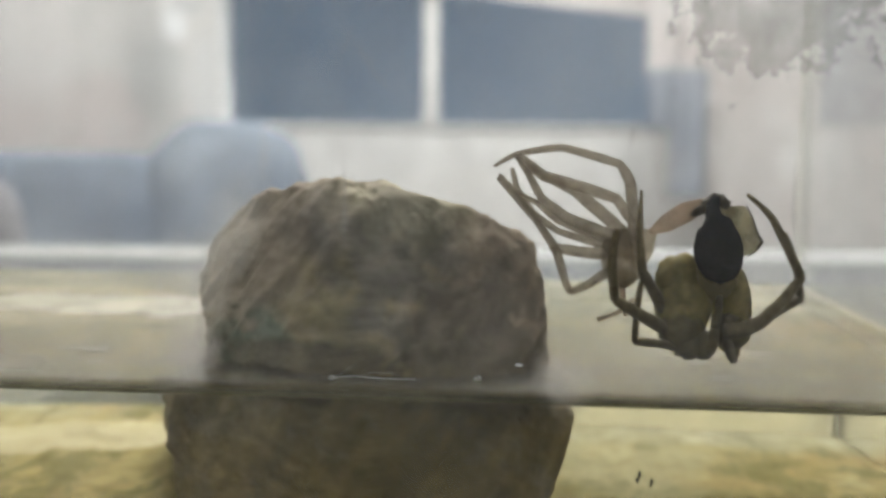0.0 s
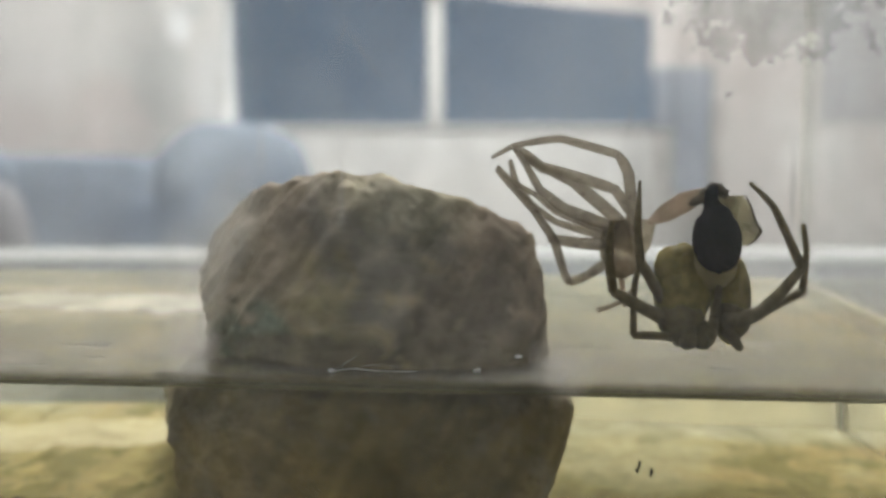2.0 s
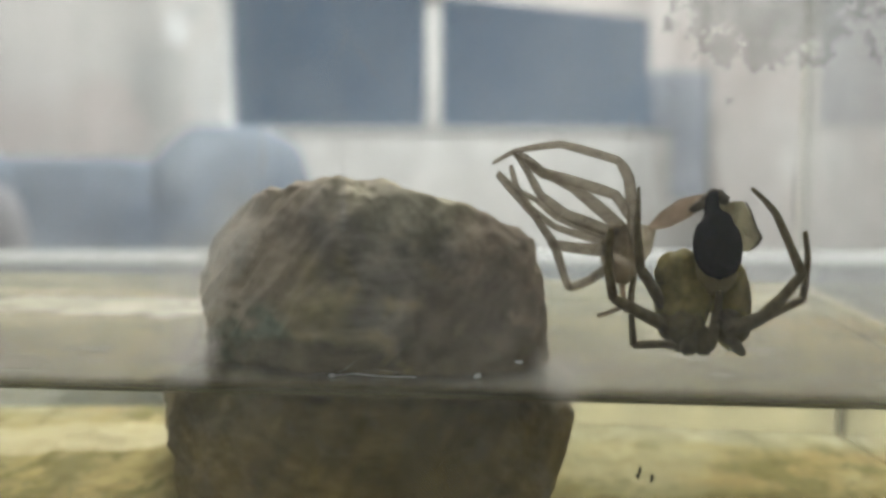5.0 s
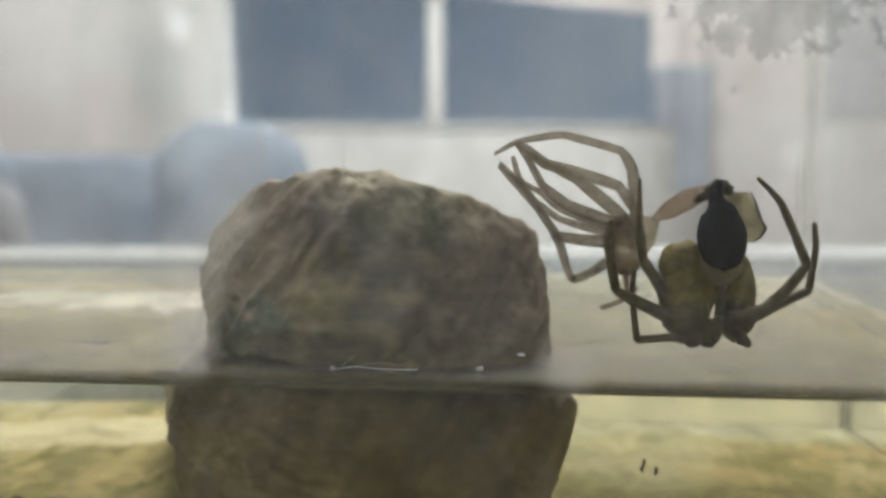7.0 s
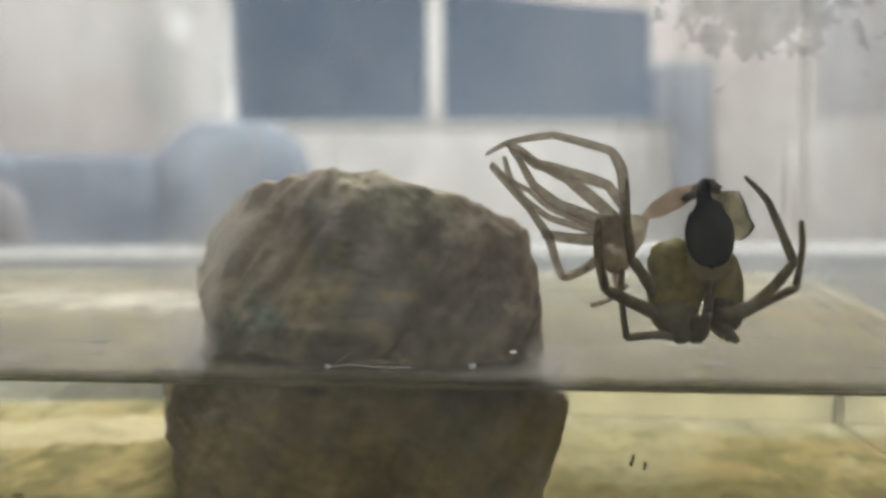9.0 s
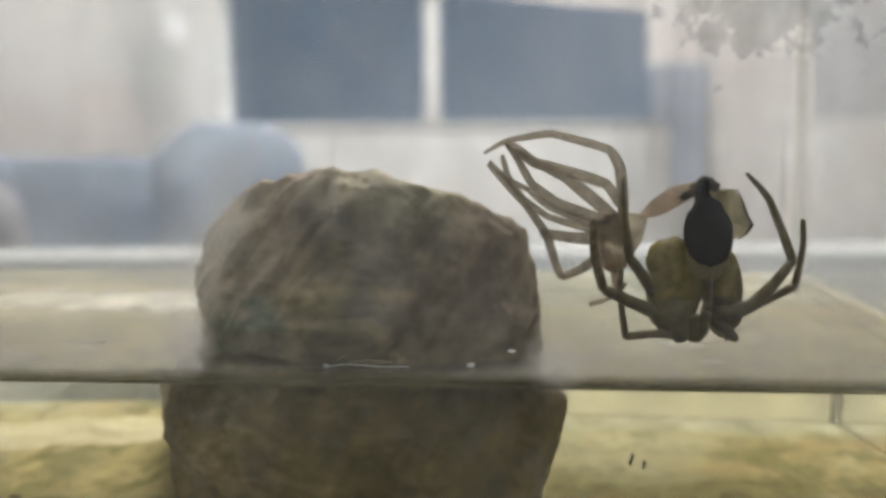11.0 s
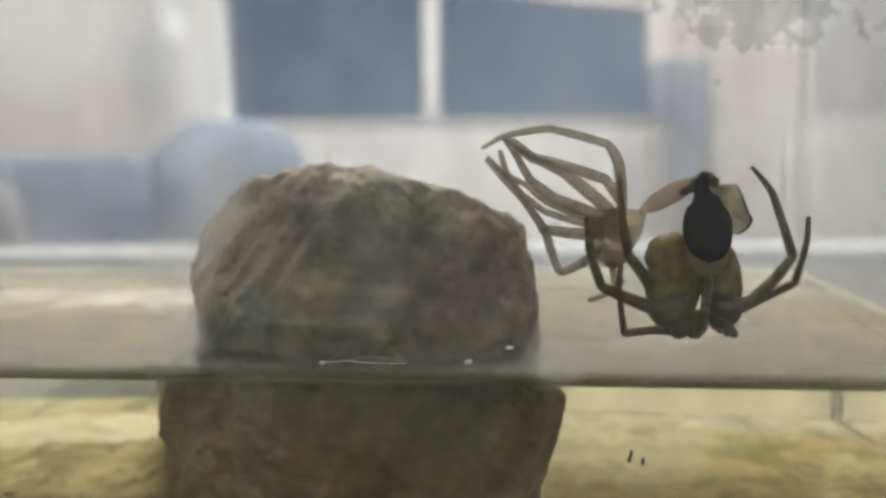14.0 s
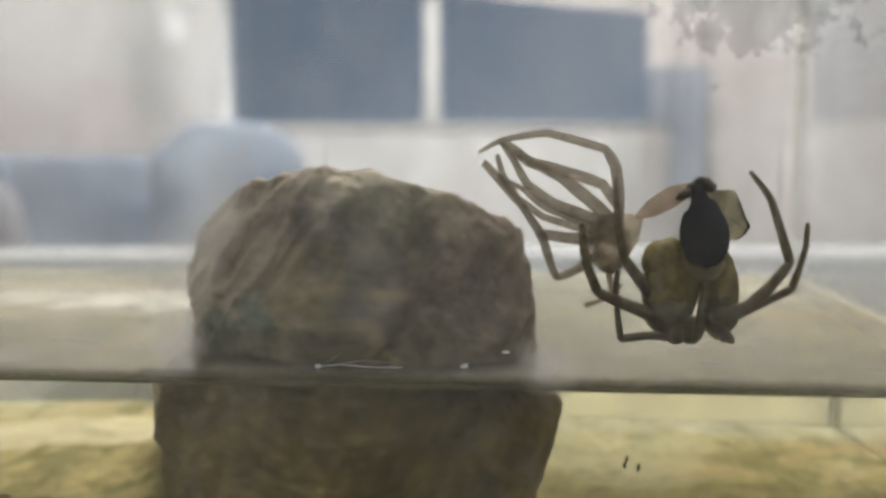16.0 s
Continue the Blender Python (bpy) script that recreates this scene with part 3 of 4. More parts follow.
def build_sofa():
    s = thing("sofa", pose(-0.62, 1.10, -0.75), "blue-grey upholstered sofa with a rounded headrest", "sofa")
    back = pose(0, 0.02, 0.56, -25)
    part("backrest", blob((-0.145, 0, 0), (0.605, 0.05, 0.292), level=5, rough=0.03, freq=3.0, square=0.30), "blue", s, at=back)
    part("seat", box(-0.75, 0.42, -0.10, 0.0, 0.14, 0.44, 0.04), "blue", s)
    for x in (-0.7, 0.37):
        part("leg", tube([(x, -0.05, 0.26), (x, -0.05, 0.0)], [0.02, 0.014]), "metal", s)
    part("headrest", blob((0.352, -0.014, 0.188), (0.108, 0.044, 0.150), level=5, rough=0.06, freq=1.3, square=0.66), "blue", s, "rounded blue-grey headrest", at=back)
    for x, wide, tall in ((-0.02, 0.11, 0.05), (-0.45, 0.28, 0.04)):
        part("bolster", blob((x, 0.10, 0.81), (wide, 0.06, tall), level=3, rough=0.08, freq=1.5), "blue", s)


def build_pillow():
    p = thing("pillow", pose(-0.535, 1.020, -0.31), "faded blue-grey cotton pillow standing on the sofa", "pillow")
    part("cover", blob((0, 0, 0.190), (0.092, 0.046, 0.190), 4, level=4, rough=0.05, freq=1.6, square=0.75), "pillow", p)


def build_ceiling_lamp():
    c = thing("ceiling_light", pose(0.08, 0.95, 1.52, 36), "oblong ceiling light tilted towards the wall", "lamp")
    bm = box(-0.47, 0.47, -0.27, 0.27, -0.02, 0.0, 0.005)
    part("frame", bm, "frame", c, smooth=False)
    for x in (-0.4, 0.4):
        part("bracket", box(x - 0.01, x + 0.01, 0.10, 0.12, 0.001, 0.09, 0.002), "metal", c, smooth=False)
    part("diffuser", box(-0.45, 0.45, -0.25, 0.25, -0.034, -0.021, 0.004), "glow", c, smooth=False)


# ---- the tank: its own axes, turned a little to the table ----
TANK = pose(0, 0.156, 0, 0, 0, -5.4)
TU0, TU1, TV = -0.205, 0.1013, 0.1554    # inner sides and back


def build_tank():
    t = thing("glass_tank", TANK, "small rectangular glass tank with splashed, dusty panes", "aquarium")
    g = 0.0022
    for name, b, mat in (("base_pane", (TU0 - g, TU1 + g, -g, TV + g, 0.0002, 0.004), "glass"),
                         ("front_pane", (TU0 - g, TU1 + g, -g, 0, 0.0041, 0.185), "glass_front"),
                         ("back_pane", (TU0 + 0.0001, TU1 - 0.0001, TV, TV + g, 0.0041, 0.185), "glass_back"),
                         ("side_pane", (TU0 - g, TU0, 0.0001, TV + g, 0.0041, 0.185), "glass"),
                         ("side_pane", (TU1, TU1 + g, 0.0001, TV + g, 0.0041, 0.185), "glass")):
        p = part(name, box(*b), mat, t, smooth=False)
        p.visible_shadow = False
    for u, v in ((TU0 + 0.0012, 0.0012), (TU1 - 0.0012, 0.0012)):
        part("seam", tube([(u, v, 0.0045), (u, v, 0.184)], [0.0011, 0.0011], 8, steps=1), "silicone", t, "clear silicone seam")


def build_silt():
    bm = bmesh.new()
    nu, nv = 150, 80
    grid = []
    for j in range(nv + 1):
        row = []
        for i in range(nu + 1):
            u = TU0 + 0.0003 + (TU1 - TU0 - 0.0006) * i / nu
            v = 0.0003 + (TV - 0.0006) * j / nv
            z = SAND_Z + 0.0007 * noise.fractal(Vector((u * 22, v * 30, 0.3)), 1.0, 2.0, 3) + 0.00012 * noise.noise(Vector((u * 260, v * 260, 1)))
            rise = min(max((u - 0.0) / 0.03, 0), 1) * min(max((v - 0.10) / 0.05, 0), 1)
            z -= 0.0026 * rise
            row.append(bm.verts.new((u, v, z)))
        grid.append(row)
    for a, b in zip(grid, grid[1:]):
        for i in range(nu):
            bm.faces.new((a[i], a[i + 1], b[i + 1], b[i]))
    rim = [e for e in bm.edges if e.is_boundary]
    low = bmesh.ops.extrude_edge_only(bm, edges=rim)["geom"]
    for v in low:
        if isinstance(v, bmesh.types.BMVert):
            v.co.z = 0.0043
    bmesh.ops.contextual_create(bm, geom=[e for e in bm.edges if e.is_boundary])
    ob = part("silt", bm, "silt", at=TANK)
    tagged(ob, "yellow algae-stained silt on the tank floor", "silt", kind="stuff")


def build_grit():
    """A pale drift of grit with ragged edges and small lumps, towards the back pane."""
    bm = bmesh.new()
    nu, nv = 190, 80
    rows = []
    for j in range(nv + 1):
        row = []
        for i in range(nu + 1):
            u, v = -0.200 + 0.142 * i / nu, 0.086 + 0.068 * j / nv
            fray = 0.9 * noise.fractal(Vector((u * 60, v * 45, 4)), 0.8, 2.0, 6)
            d = 1.0 - abs((v - 0.1135 - 0.004 * math.sin(u * 55)) / 0.0165) ** 2 + fray - max(0.0, (u + 0.080) / 0.012) - max(0.0, (-0.165 - u) / 0.02)
            z = SAND_Z + min(0.0016 * max(d, -1.5), 0.0011)
            z += 0.00035 * noise.fractal(Vector((u * 180, v * 140, 9)), 0.8, 2.0, 4)
            z += 0.0016 * math.exp(-((u + 0.098) / 0.006) ** 2 - ((v - 0.110) / 0.003) ** 2) + 0.0013 * math.exp(-((u + 0.079) / 0.003) ** 2 - ((v - 0.114) / 0.004) ** 2)
            row.append(bm.verts.new((u, v, z)))
        rows.append(row)
    for a, b in zip(rows, rows[1:]):
        for i in range(nu):
            bm.faces.new((a[i], a[i + 1], b[i + 1], b[i]))
    low = bmesh.ops.extrude_edge_only(bm, edges=[e for e in bm.edges if e.is_boundary])["geom"]
    for v in low:
        if isinstance(v, bmesh.types.BMVert):
            v.co.z = SAND_Z - 0.004
    ob = part("grit", bm, "grit", at=TANK)
    tagged(ob, "pale cream grit drifted over the silt", "grit", kind="stuff")


def build_back_film():
    """Pale growth on the inner face of the back pane, under the water, and the bead in the corner beside it."""
    ob = part("glass_film", box(-0.012, TU1 - 0.0007, TV - 0.0006, TV - 0.0003, 0.0060, WATER_Z - 0.0006), "growth", at=TANK, smooth=False)
    ob.visible_shadow = False
    tagged(ob, "pale beige growth on the back pane under water", "algae film", kind="stuff")
    u, v = TU1 - 0.0014, TV - 0.0014
    ob = part("silicone_bead", tube([(u, v - 0.0003, 0.006), (u, v - 0.0004, 0.025), (u, v - 0.0003, WATER_Z - 0.001)], [0.0005, 0.0006, 0.0005], 10), "bead", at=TANK)
    tagged(ob, "grimy grey silicone bead in the tank's corner", "sealant")
    ob = part("silicone_bead", tube([(u, v, WATER_Z + 0.002), (u, v, 0.1), (u, v, 0.184)], [0.0012, 0.0013, 0.0012], 10), "bead_pale", at=TANK)
    tagged(ob, "milky translucent silicone bead in the tank's corner", "sealant")


def build_twig():
    bm = tube([(-0.0012, 0, 0), (-0.0002, 0.0003, 0.0002), (0.0008, -0.0002, 0.0001), (0.0015, 0, 0.0003)], [0.0002, 0.00035, 0.0003, 0.00012], 8)
    tagged(part("twig", bm, "knot", at=TANK @ pose(-0.0937, 0.0455, SAND_Z + 0.0003)), "tiny dark twig lying on the silt", "twig")


def build_water():
    """The water body; its surface climbs a little where it meets the glass."""
    bm = bmesh.new()
    vs = [0.0003 + 0.0003 * k for k in range(24)] + [0.008 + (TV - 0.016) * k / 60 for k in range(61)] + [TV - 0.0075 + 0.0003 * k for k in range(24)]
    us = [TU0 + 0.0004 + (TU1 - TU0 - 0.0008) * k / 160 for k in range(161)]
    grid = []
    for v in vs:
        row = []
        for u in us:
            z = WATER_Z + 0.0008 * math.exp(-(v - 0.0003) / 0.0012) + 0.0008 * math.exp(-(TV - 0.0003 - v) / 0.0012)
            z += 0.00005 * noise.noise(Vector((u * 90, v * 90, 5)))
            row.append(bm.verts.new((u, v, z)))
        grid.append(row)
    for a, b in zip(grid, grid[1:]):
        for i in range(len(us) - 1):
            bm.faces.new((a[i], a[i + 1], b[i + 1], b[i]))
    rim = [e for e in bm.edges if e.is_boundary]
    low = bmesh.ops.extrude_edge_only(bm, edges=rim)["geom"]
    for v in low:
        if isinstance(v, bmesh.types.BMVert):
            v.co.z = 0.006
    bmesh.ops.contextual_create(bm, geom=[e for e in bm.edges if e.is_boundary])
    ob = part("water", bm, "water", at=TANK)
    for p in ob.data.polygons:
        p.use_smooth = p.normal.z > 0.5
    ob.visible_shadow = False
    tagged(ob, "shallow still pond water filling the tank floor", "water", kind="structure")


def build_surface_haze():
    bm = bmesh.new()
    rows = []
    for j in range(31):
        v = 0.006 + (TV - 0.012) * j / 30
        rows.append([bm.verts.new((TU0 + 0.003 + (TU1 - TU0 - 0.006) * i / 60, v, 0.00006 * noise.noise(Vector((i * 0.4, j * 0.4, 2))))) for i in range(61)])
    for a, b in zip(rows, rows[1:]):
        for i in range(60):
            bm.faces.new((a[i], a[i + 1], b[i + 1], b[i]))
    # added sheet that carries the water's haze and reflections as colour
    ob = part("surface_haze", bm, "film", at=TANK @ pose(0, 0, WATER_Z + 0.00025))
    ob.visible_shadow = False
    tagged(ob, "thin grey sheet on the still water, coloured for its haze and reflections", "dust film", kind="stuff")


# ---- the rock ----
# height over the water: left, right, front, back, in mm along the tank's own axes
ROCK = [(-34, -50, 14, 14, 46), (-31, -52, 16.5, 12, 47), (-27, -52.5, 18, 11, 48), (-21, -52.8, 19.5, 10, 48), (-16.6, -54, 20.8, 9.5, 48), (-14, -54.4, 22.0, 9.5, 48), (-11.4, -54.4, 22.4, 9.5, 48),
        (-8, -54.0, 21.6, 10, 47), (-5, -52.8, 18.8, 12, 47), (-2.5, -50.5, 17.2, 16, 46), (1, -49, 17.4, 17, 46), (3.4, -49.5, 17.6, 17, 45), (8.3, -50.2, 17.6, 17, 44), (15, -50.4, 16.6, 17, 43),
        (18, -50, 16.2, 16.5, 42), (21.3, -49.5, 15.2, 17.5, 41), (23.5, -48.5, 13, 18.5, 40), (25.6, -46.5, 9, 19.5, 39), (29, -43.2, 2.6, 21, 37), (31, -40, -4, 22.5, 36), (33, -34.5, -11, 25, 34), (34, -27.5, -17, 27, 32)]


# lumps and hollows of its face: place, width, height, depth in mm
SWELLS = [(-15, 6, 11, 7, 2.4), (-22, 17, 7, 5, -1.2), (-7, 20, 7, 4, -2.4), (6, 22, 8, 4, 1.6), (2, 8, 6, 8, -1.4), (11, 12, 4, 9, 1.2), (-41, 5, 5, 5, 1.6), (-34, 4, 4, 4, -1.3), (-40, -16, 8, 9, 1.6), (-28, -12, 5, 7, -1.2), (-12, -14, 8, 6, 1.0), (7, -11, 7, 5, -1.8), (17, -20, 5, 6, 1.2)]


def build_rock():
    bm = bmesh.new()
    zs = [r[0] for r in ROCK]
    cols = [[r[k] for r in ROCK] for k in range(1, 5)]
    rings, nz, na = [], 160, 300
    fine = np.arange(zs[0], zs[-1] + 0.01, 0.25)
    ease = np.exp(-0.5 * (np.arange(-10, 11) / 4.5) ** 2)
    ease /= ease.sum()
    soft = [np.convolve(np.pad(np.interp(fine, zs, c), 10, mode="edge"), ease, "valid") for c in cols]
    for j in range(nz + 1):
        z = zs[0] + (zs[-1] - zs[0]) * (1 - (1 - j / nz) ** 1.15)
        l, r, f, b = (float(np.interp(z, fine, c)) for c in soft)
        ring = []
        for i in range(na):
            a = 2 * math.pi * i / na
            ca, sa = math.cos(a), math.sin(a)
            ex = 0.72
            x = (l + r) / 2 + (r - l) / 2 * math.copysign(abs(ca) ** ex, ca)
            y = (f + b) / 2 + (b - f) / 2 * math.copysign(abs(sa) ** ex, sa)
            p = Vector((x, y, z))
            q = Vector((p.x - 0.45 * p.z, p.y, p.z + 0.45 * p.x))
            crag = 1 - 2.2 * abs(noise.noise(Vector((q.x * 0.16, q.y * 0.1, q.z * 0.06)) + Vector((7, 3, 1))))
            d = 1.5 * noise.fractal(p * 0.07, 0.8, 2.0, 5) + 0.9 * crag + 1.1 * noise.ridged_multi_fractal(p * 0.11, 0.9, 2.1, 5, 1.0, 2.0) - 1.0
            d += 0.5 * noise.fractal(p * 0.45, 0.7, 2.1, 4)
            out = Vector((ca, sa, 0))
            ring.append(bm.verts.new((p + out * d * 0.6 + Vector((0, 0, 0.5 * d * j / nz))) * 0.001))
        rings.append(ring)
    for a, b in zip(rings, rings[1:]):
        for i in range(na):
            bm.faces.new((a[i], a[(i + 1) % na], b[(i + 1) % na], b[i]))
    # domed cap and flat foot
    for ring, lift in ((rings[-1], 0.0005), (rings[0], 0.0)):
        c = sum((v.co for v in ring), Vector()) / na
        prev = ring
        for s in (0.75, 0.5, 0.25):
            nxt = []
            for v in ring:
                q = c.lerp(v.co, s)
                q.z += lift * (1 - s * s) + (0.00015 * noise.fractal(q * 200, 0.8, 2.0, 4) if lift else 0)
                nxt.append(bm.verts.new(q))
            for i in range(na):
                bm.faces.new((prev[i], prev[(i + 1) % na], nxt[(i + 1) % na], nxt[i]))
            prev = nxt
        bm.faces.new(prev)
    # the part under water runs back towards the far pane
    made = bmesh.ops.create_icosphere(bm, subdivisions=5, radius=1)["verts"]
    for v in made:
        c = v.co.copy()
        k = 1 + 0.12 * noise.fractal(c * 2.2 + Vector((3, 1, 8)), 0.8, 2.0, 5)
        v.co = Vector((-0.0395 - 0.012 * c.y, 0.082, -0.018)) + Vector((c.x * 0.0335, c.y * 0.050, c.z * 0.0155)) * k
    # flat breaks on the side towards the front glass
    rnd = random.Random(11)
    mid = Vector((-0.017, 0.030, 0.0))
    for k in range(38):
        wide = 1.0 if k < 22 else 0.6
        n = Vector((rnd.uniform(-0.75, 0.75) * wide, -1, rnd.uniform(-0.55, 0.7) * wide)).normalized()
        reach = max((v.co - mid).dot(n) for v in bm.verts) * rnd.uniform(0.86 if k < 22 else 0.83, 0.95)
        for v in bm.verts:
            over = (v.co - mid).dot(n) - reach
            if over > 0:
                v.co -= n * over * 0.8
    for _ in range(3):
        bmesh.ops.smooth_vert(bm, verts=bm.verts[:], factor=0.5, use_axis_x=True, use_axis_y=True, use_axis_z=True)
    bm.normal_update()
    for v in bm.verts:
        p = v.co * 1000
        q = Vector((p.x - 0.6 * p.z, p.y, p.z + 0.6 * p.x))
        ribs = 1.0 / (1.0 + math.exp((p.x + 22) / 4)) * min(max((p.z - 2) / 8, 0), 1)     # ribbed shoulder, smoother elsewhere
        d = 0.26 * (noise.ridged_multi_fractal(p * 0.12, 0.9, 2.2, 4, 1.0, 2.0) - 1.1) + 0.34 * noise.fractal(p * 0.32, 0.75, 2.1, 4)
        d += (0.42 + 1.25 * ribs) * noise.noise(Vector((q.x * 0.30, q.y * 0.12, q.z * 0.07))) + (0.18 + 0.75 * ribs) * noise.noise(Vector((q.x * 0.8, q.y * 0.2, q.z * 0.13))) + 0.06 * noise.fractal(p * 1.4, 0.8, 2.0, 3)
        if p.z < -1:
            d += 0.8 * (noise.ridged_multi_fractal(p * 0.08 + Vector((3, 0, 0)), 0.9, 2.1, 4, 1.0, 2.0) - 1.1)
        if p.y < 30:
            for x, z, wide, tall, swell in SWELLS:
                d += 0.7 * swell * math.exp(-((p.x - x) / wide) ** 2 - ((p.z - z) / tall) ** 2)
        v.co += v.normal * d * 0.001
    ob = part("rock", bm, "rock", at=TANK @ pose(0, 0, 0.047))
    tagged(ob, "rough grey-brown stone half submerged in the tank's water", "rock")


# ---- spider and its shed skin: local units of a tenth of a millimetre, facing the front glass ----
UNIT = 0.0001
LEAN = -5.5


def small(name, x, y, z, k, label, category):
    ob = new(name)
    ob.empty_display_size = 20
    ob.matrix_basis = pose(x, y, z, LEAN) @ Matrix.Scale(UNIT * k, 4)
    return tagged(ob, label, category)


def shift(points, base):
    return [tuple(Vector(p) - Vector(base)) for p in points]


LEGS = {}


def leg(key, owner, upper, r_upper, lower, r_lower, material="leg", label=""):
    """An articulated leg: the thigh turns at the body, the rest at the knee."""
    base, knee = upper[0], lower[0]
    a = part("leg", tube(shift(upper, base), r_upper, 12, wobble=0.06), material, owner, label, at=Matrix.Translation(base))
    b = part("lower_leg", tube(shift(lower, knee), r_lower, 12, wobble=0.06), material, a, at=Matrix.Translation(Vector(knee) - Vector(base)))
    LEGS[key] = (a, b, Vector(base), Vector(knee) - Vector(base))


def build_spider():
    s = small("spider", 0.0447, 0.1665, 0.0672, 1.0, "olive-brown water spider with a blue-black abdomen, freshly moulted", "spider")
    bm = blob((-15, 10, -66), (50, 40, 72), 5, level=4, rough=0.09, freq=1.6)
    blob((-18, 6, -18), (47, 30, 42), 8, bm, 4, 0.11, 2.0)
    blob((36, 14, -34), (58, 24, 43), 0, bm, 4, 0.06, 1.8)
    blob((-54, 4, -22), (13, 12, 17), 20, bm, 3, 0.2, 2.0)
    part("cephalothorax", bm, "cuticle", s)
    bm = blob((-20, 5, -106), (42, 38, 44), 0, level=4, rough=0.10, freq=1.6)
    blob((70, 8, -112), (34, 27, 36), 0, bm, 4, 0.06, 1.6)
    part("sternum", bm, "cuticle_low", s, "olive sternum coloured dark for the shaded lower body")
    part("flank", blob((71, 14, -74), (35, 26, 84), 2, level=4, rough=0.07, freq=1.5, lean=0.05), "cuticle", s)
    part("underside", blob((33, -10, -20), (42, 20, 36), 0, level=4, rough=0.07, freq=1.5), "cuticle_pale", s, "pale olive underside")
    line = [(34, -18, 122), (24.6, -24, 106.3), (25.6, -24, 95.5), (27.5, -24, 88.6), (29.5, -24, 81.8), (31.5, -30, 72.0), (31.5, -30, 62.2), (32.4, -30, 52.4), (33.4, -30, 40.6), (34.4, -30, 27.8), (35.4, -30, 15.1), (36.4, -30, 4.3), (36.8, -30, -4.5), (37.3, -30, -12.4), (37.3, -30, -18.2), (37.3, -30, -22.2), (37.3, -30, -25.6), (37.3, -30, -27.1)]
    part("abdomen", tube(line, [10, 12.6, 13.6, 15.7, 20.6, 28.4, 34.8, 38.7, 41.7, 42.6, 41.2, 38.7, 35.8, 31.4, 26.5, 21.6, 14.7, 6.4], 28, flat=0.9), "dark", s, "velvety blue-black oval abdomen")
    bm = blob((40, -16, 116), (20, 12, 12), 28, level=3, rough=0.28, freq=2.6)
    blob((12, -16, 103), (24, 10, 9), -28, bm, 3, 0.28, 2.4)
    blob((24, -17, 112), (17, 11, 11), -10, bm, 3, 0.28, 2.6)
    blob((27, -18, 99), (14, 10, 11), 0, bm, 3, 0.2, 2.4)
    for x0, z0, x1, z1 in ((34, 122, 32, 131), (44, 122, 47, 129), (54, 114, 60, 116), (4, 94, -3, 91)):
        tube([(x0, -16, z0), (x1, -16, z1)], [4, 1.2], 7, bm)
    part("pedicel", bm, "knot", s, "dark brown crumpled stalk")
    leg("A", s, [(52, -15, -112), (80, -12, -110), (118, -4, -98), (156, -4, -62), (190, -6, -20)], [14, 14, 12, 10, 8],
        [(190, -6, -20), (170, -2, 34), (148, 2, 88), (128, 4, 113), (108, 6, 133)], [8.5, 7.5, 6.5, 5, 3.5])
    leg("B", s, [(80, 20, -116), (128, 22, -100), (168, 22, -82), (202, 20, -66)], [11, 10, 8, 7.5],
        [(202, 20, -66), (210, 22, -30), (217, 24, 10), (215, 24, 54)], [7, 6, 5.5, 4.5])
    leg("C", s, [(-38, -6, -116), (-90, -12, -92), (-145, -16, -64)], [13, 11, 8.5],
        [(-145, -16, -64), (-155, -16, -10), (-155, -14, 20), (-151, -12, 58)], [8.5, 8, 7, 5.5])
    leg("D", s, [(-50, -2, -80), (-80, -8, -36), (-97, -12, -12)], [12, 10, 9],
        [(-97, -12, -12), (-104, -12, 50), (-103, -10, 90), (-102, -8, 132)], [8, 7, 5, 2.5])
    leg("E", s, [(0, -8, -148), (-60, -10, -146), (-108, -12, -150)], [9, 7.5, 7],
        [(-108, -12, -150), (-113, -10, -110), (-116, -8, -60), (-112, -6, -30)], [6.5, 5.5, 5.5, 4.5])
    leg("G", s, [(62, -2, -86), (62, -4, -125)], [17, 13], [(62, -4, -125), (76, -6, -146), (88, -6, -160)], [12, 10, 7])
    leg("F", s, [(40, -20, -50), (37, -24, -76), (31, -24, -106)], [6, 7, 9], [(31, -24, -106), (27, -24, -134), (22, -24, -150)], [9, 9.5, 8])
    leg("H", s, [(-20, -6, -110), (-10, -10, -140)], [10, 8], [(-10, -10, -140), (-28, -10, -152), (-36, -10, -148)], [7, 7, 5])
    for x, t in ((-12, 3), (13, -3)):
        part("chelicera", blob((x, -14, -136), (17, 14, 26), t, level=3, rough=0.08, freq=2, square=0.62), "cuticle_dark", s)
    part("leg", tube([(80, 20, -110), (83, 22, -140), (82, 24, -160)], [10, 9, 7], 10), "leg", s)
    part("pedipalp", tube([(-30, -4, -112), (-33, -8, -138), (-31, -10, -148)], [6, 5, 4], 10), "leg", s)


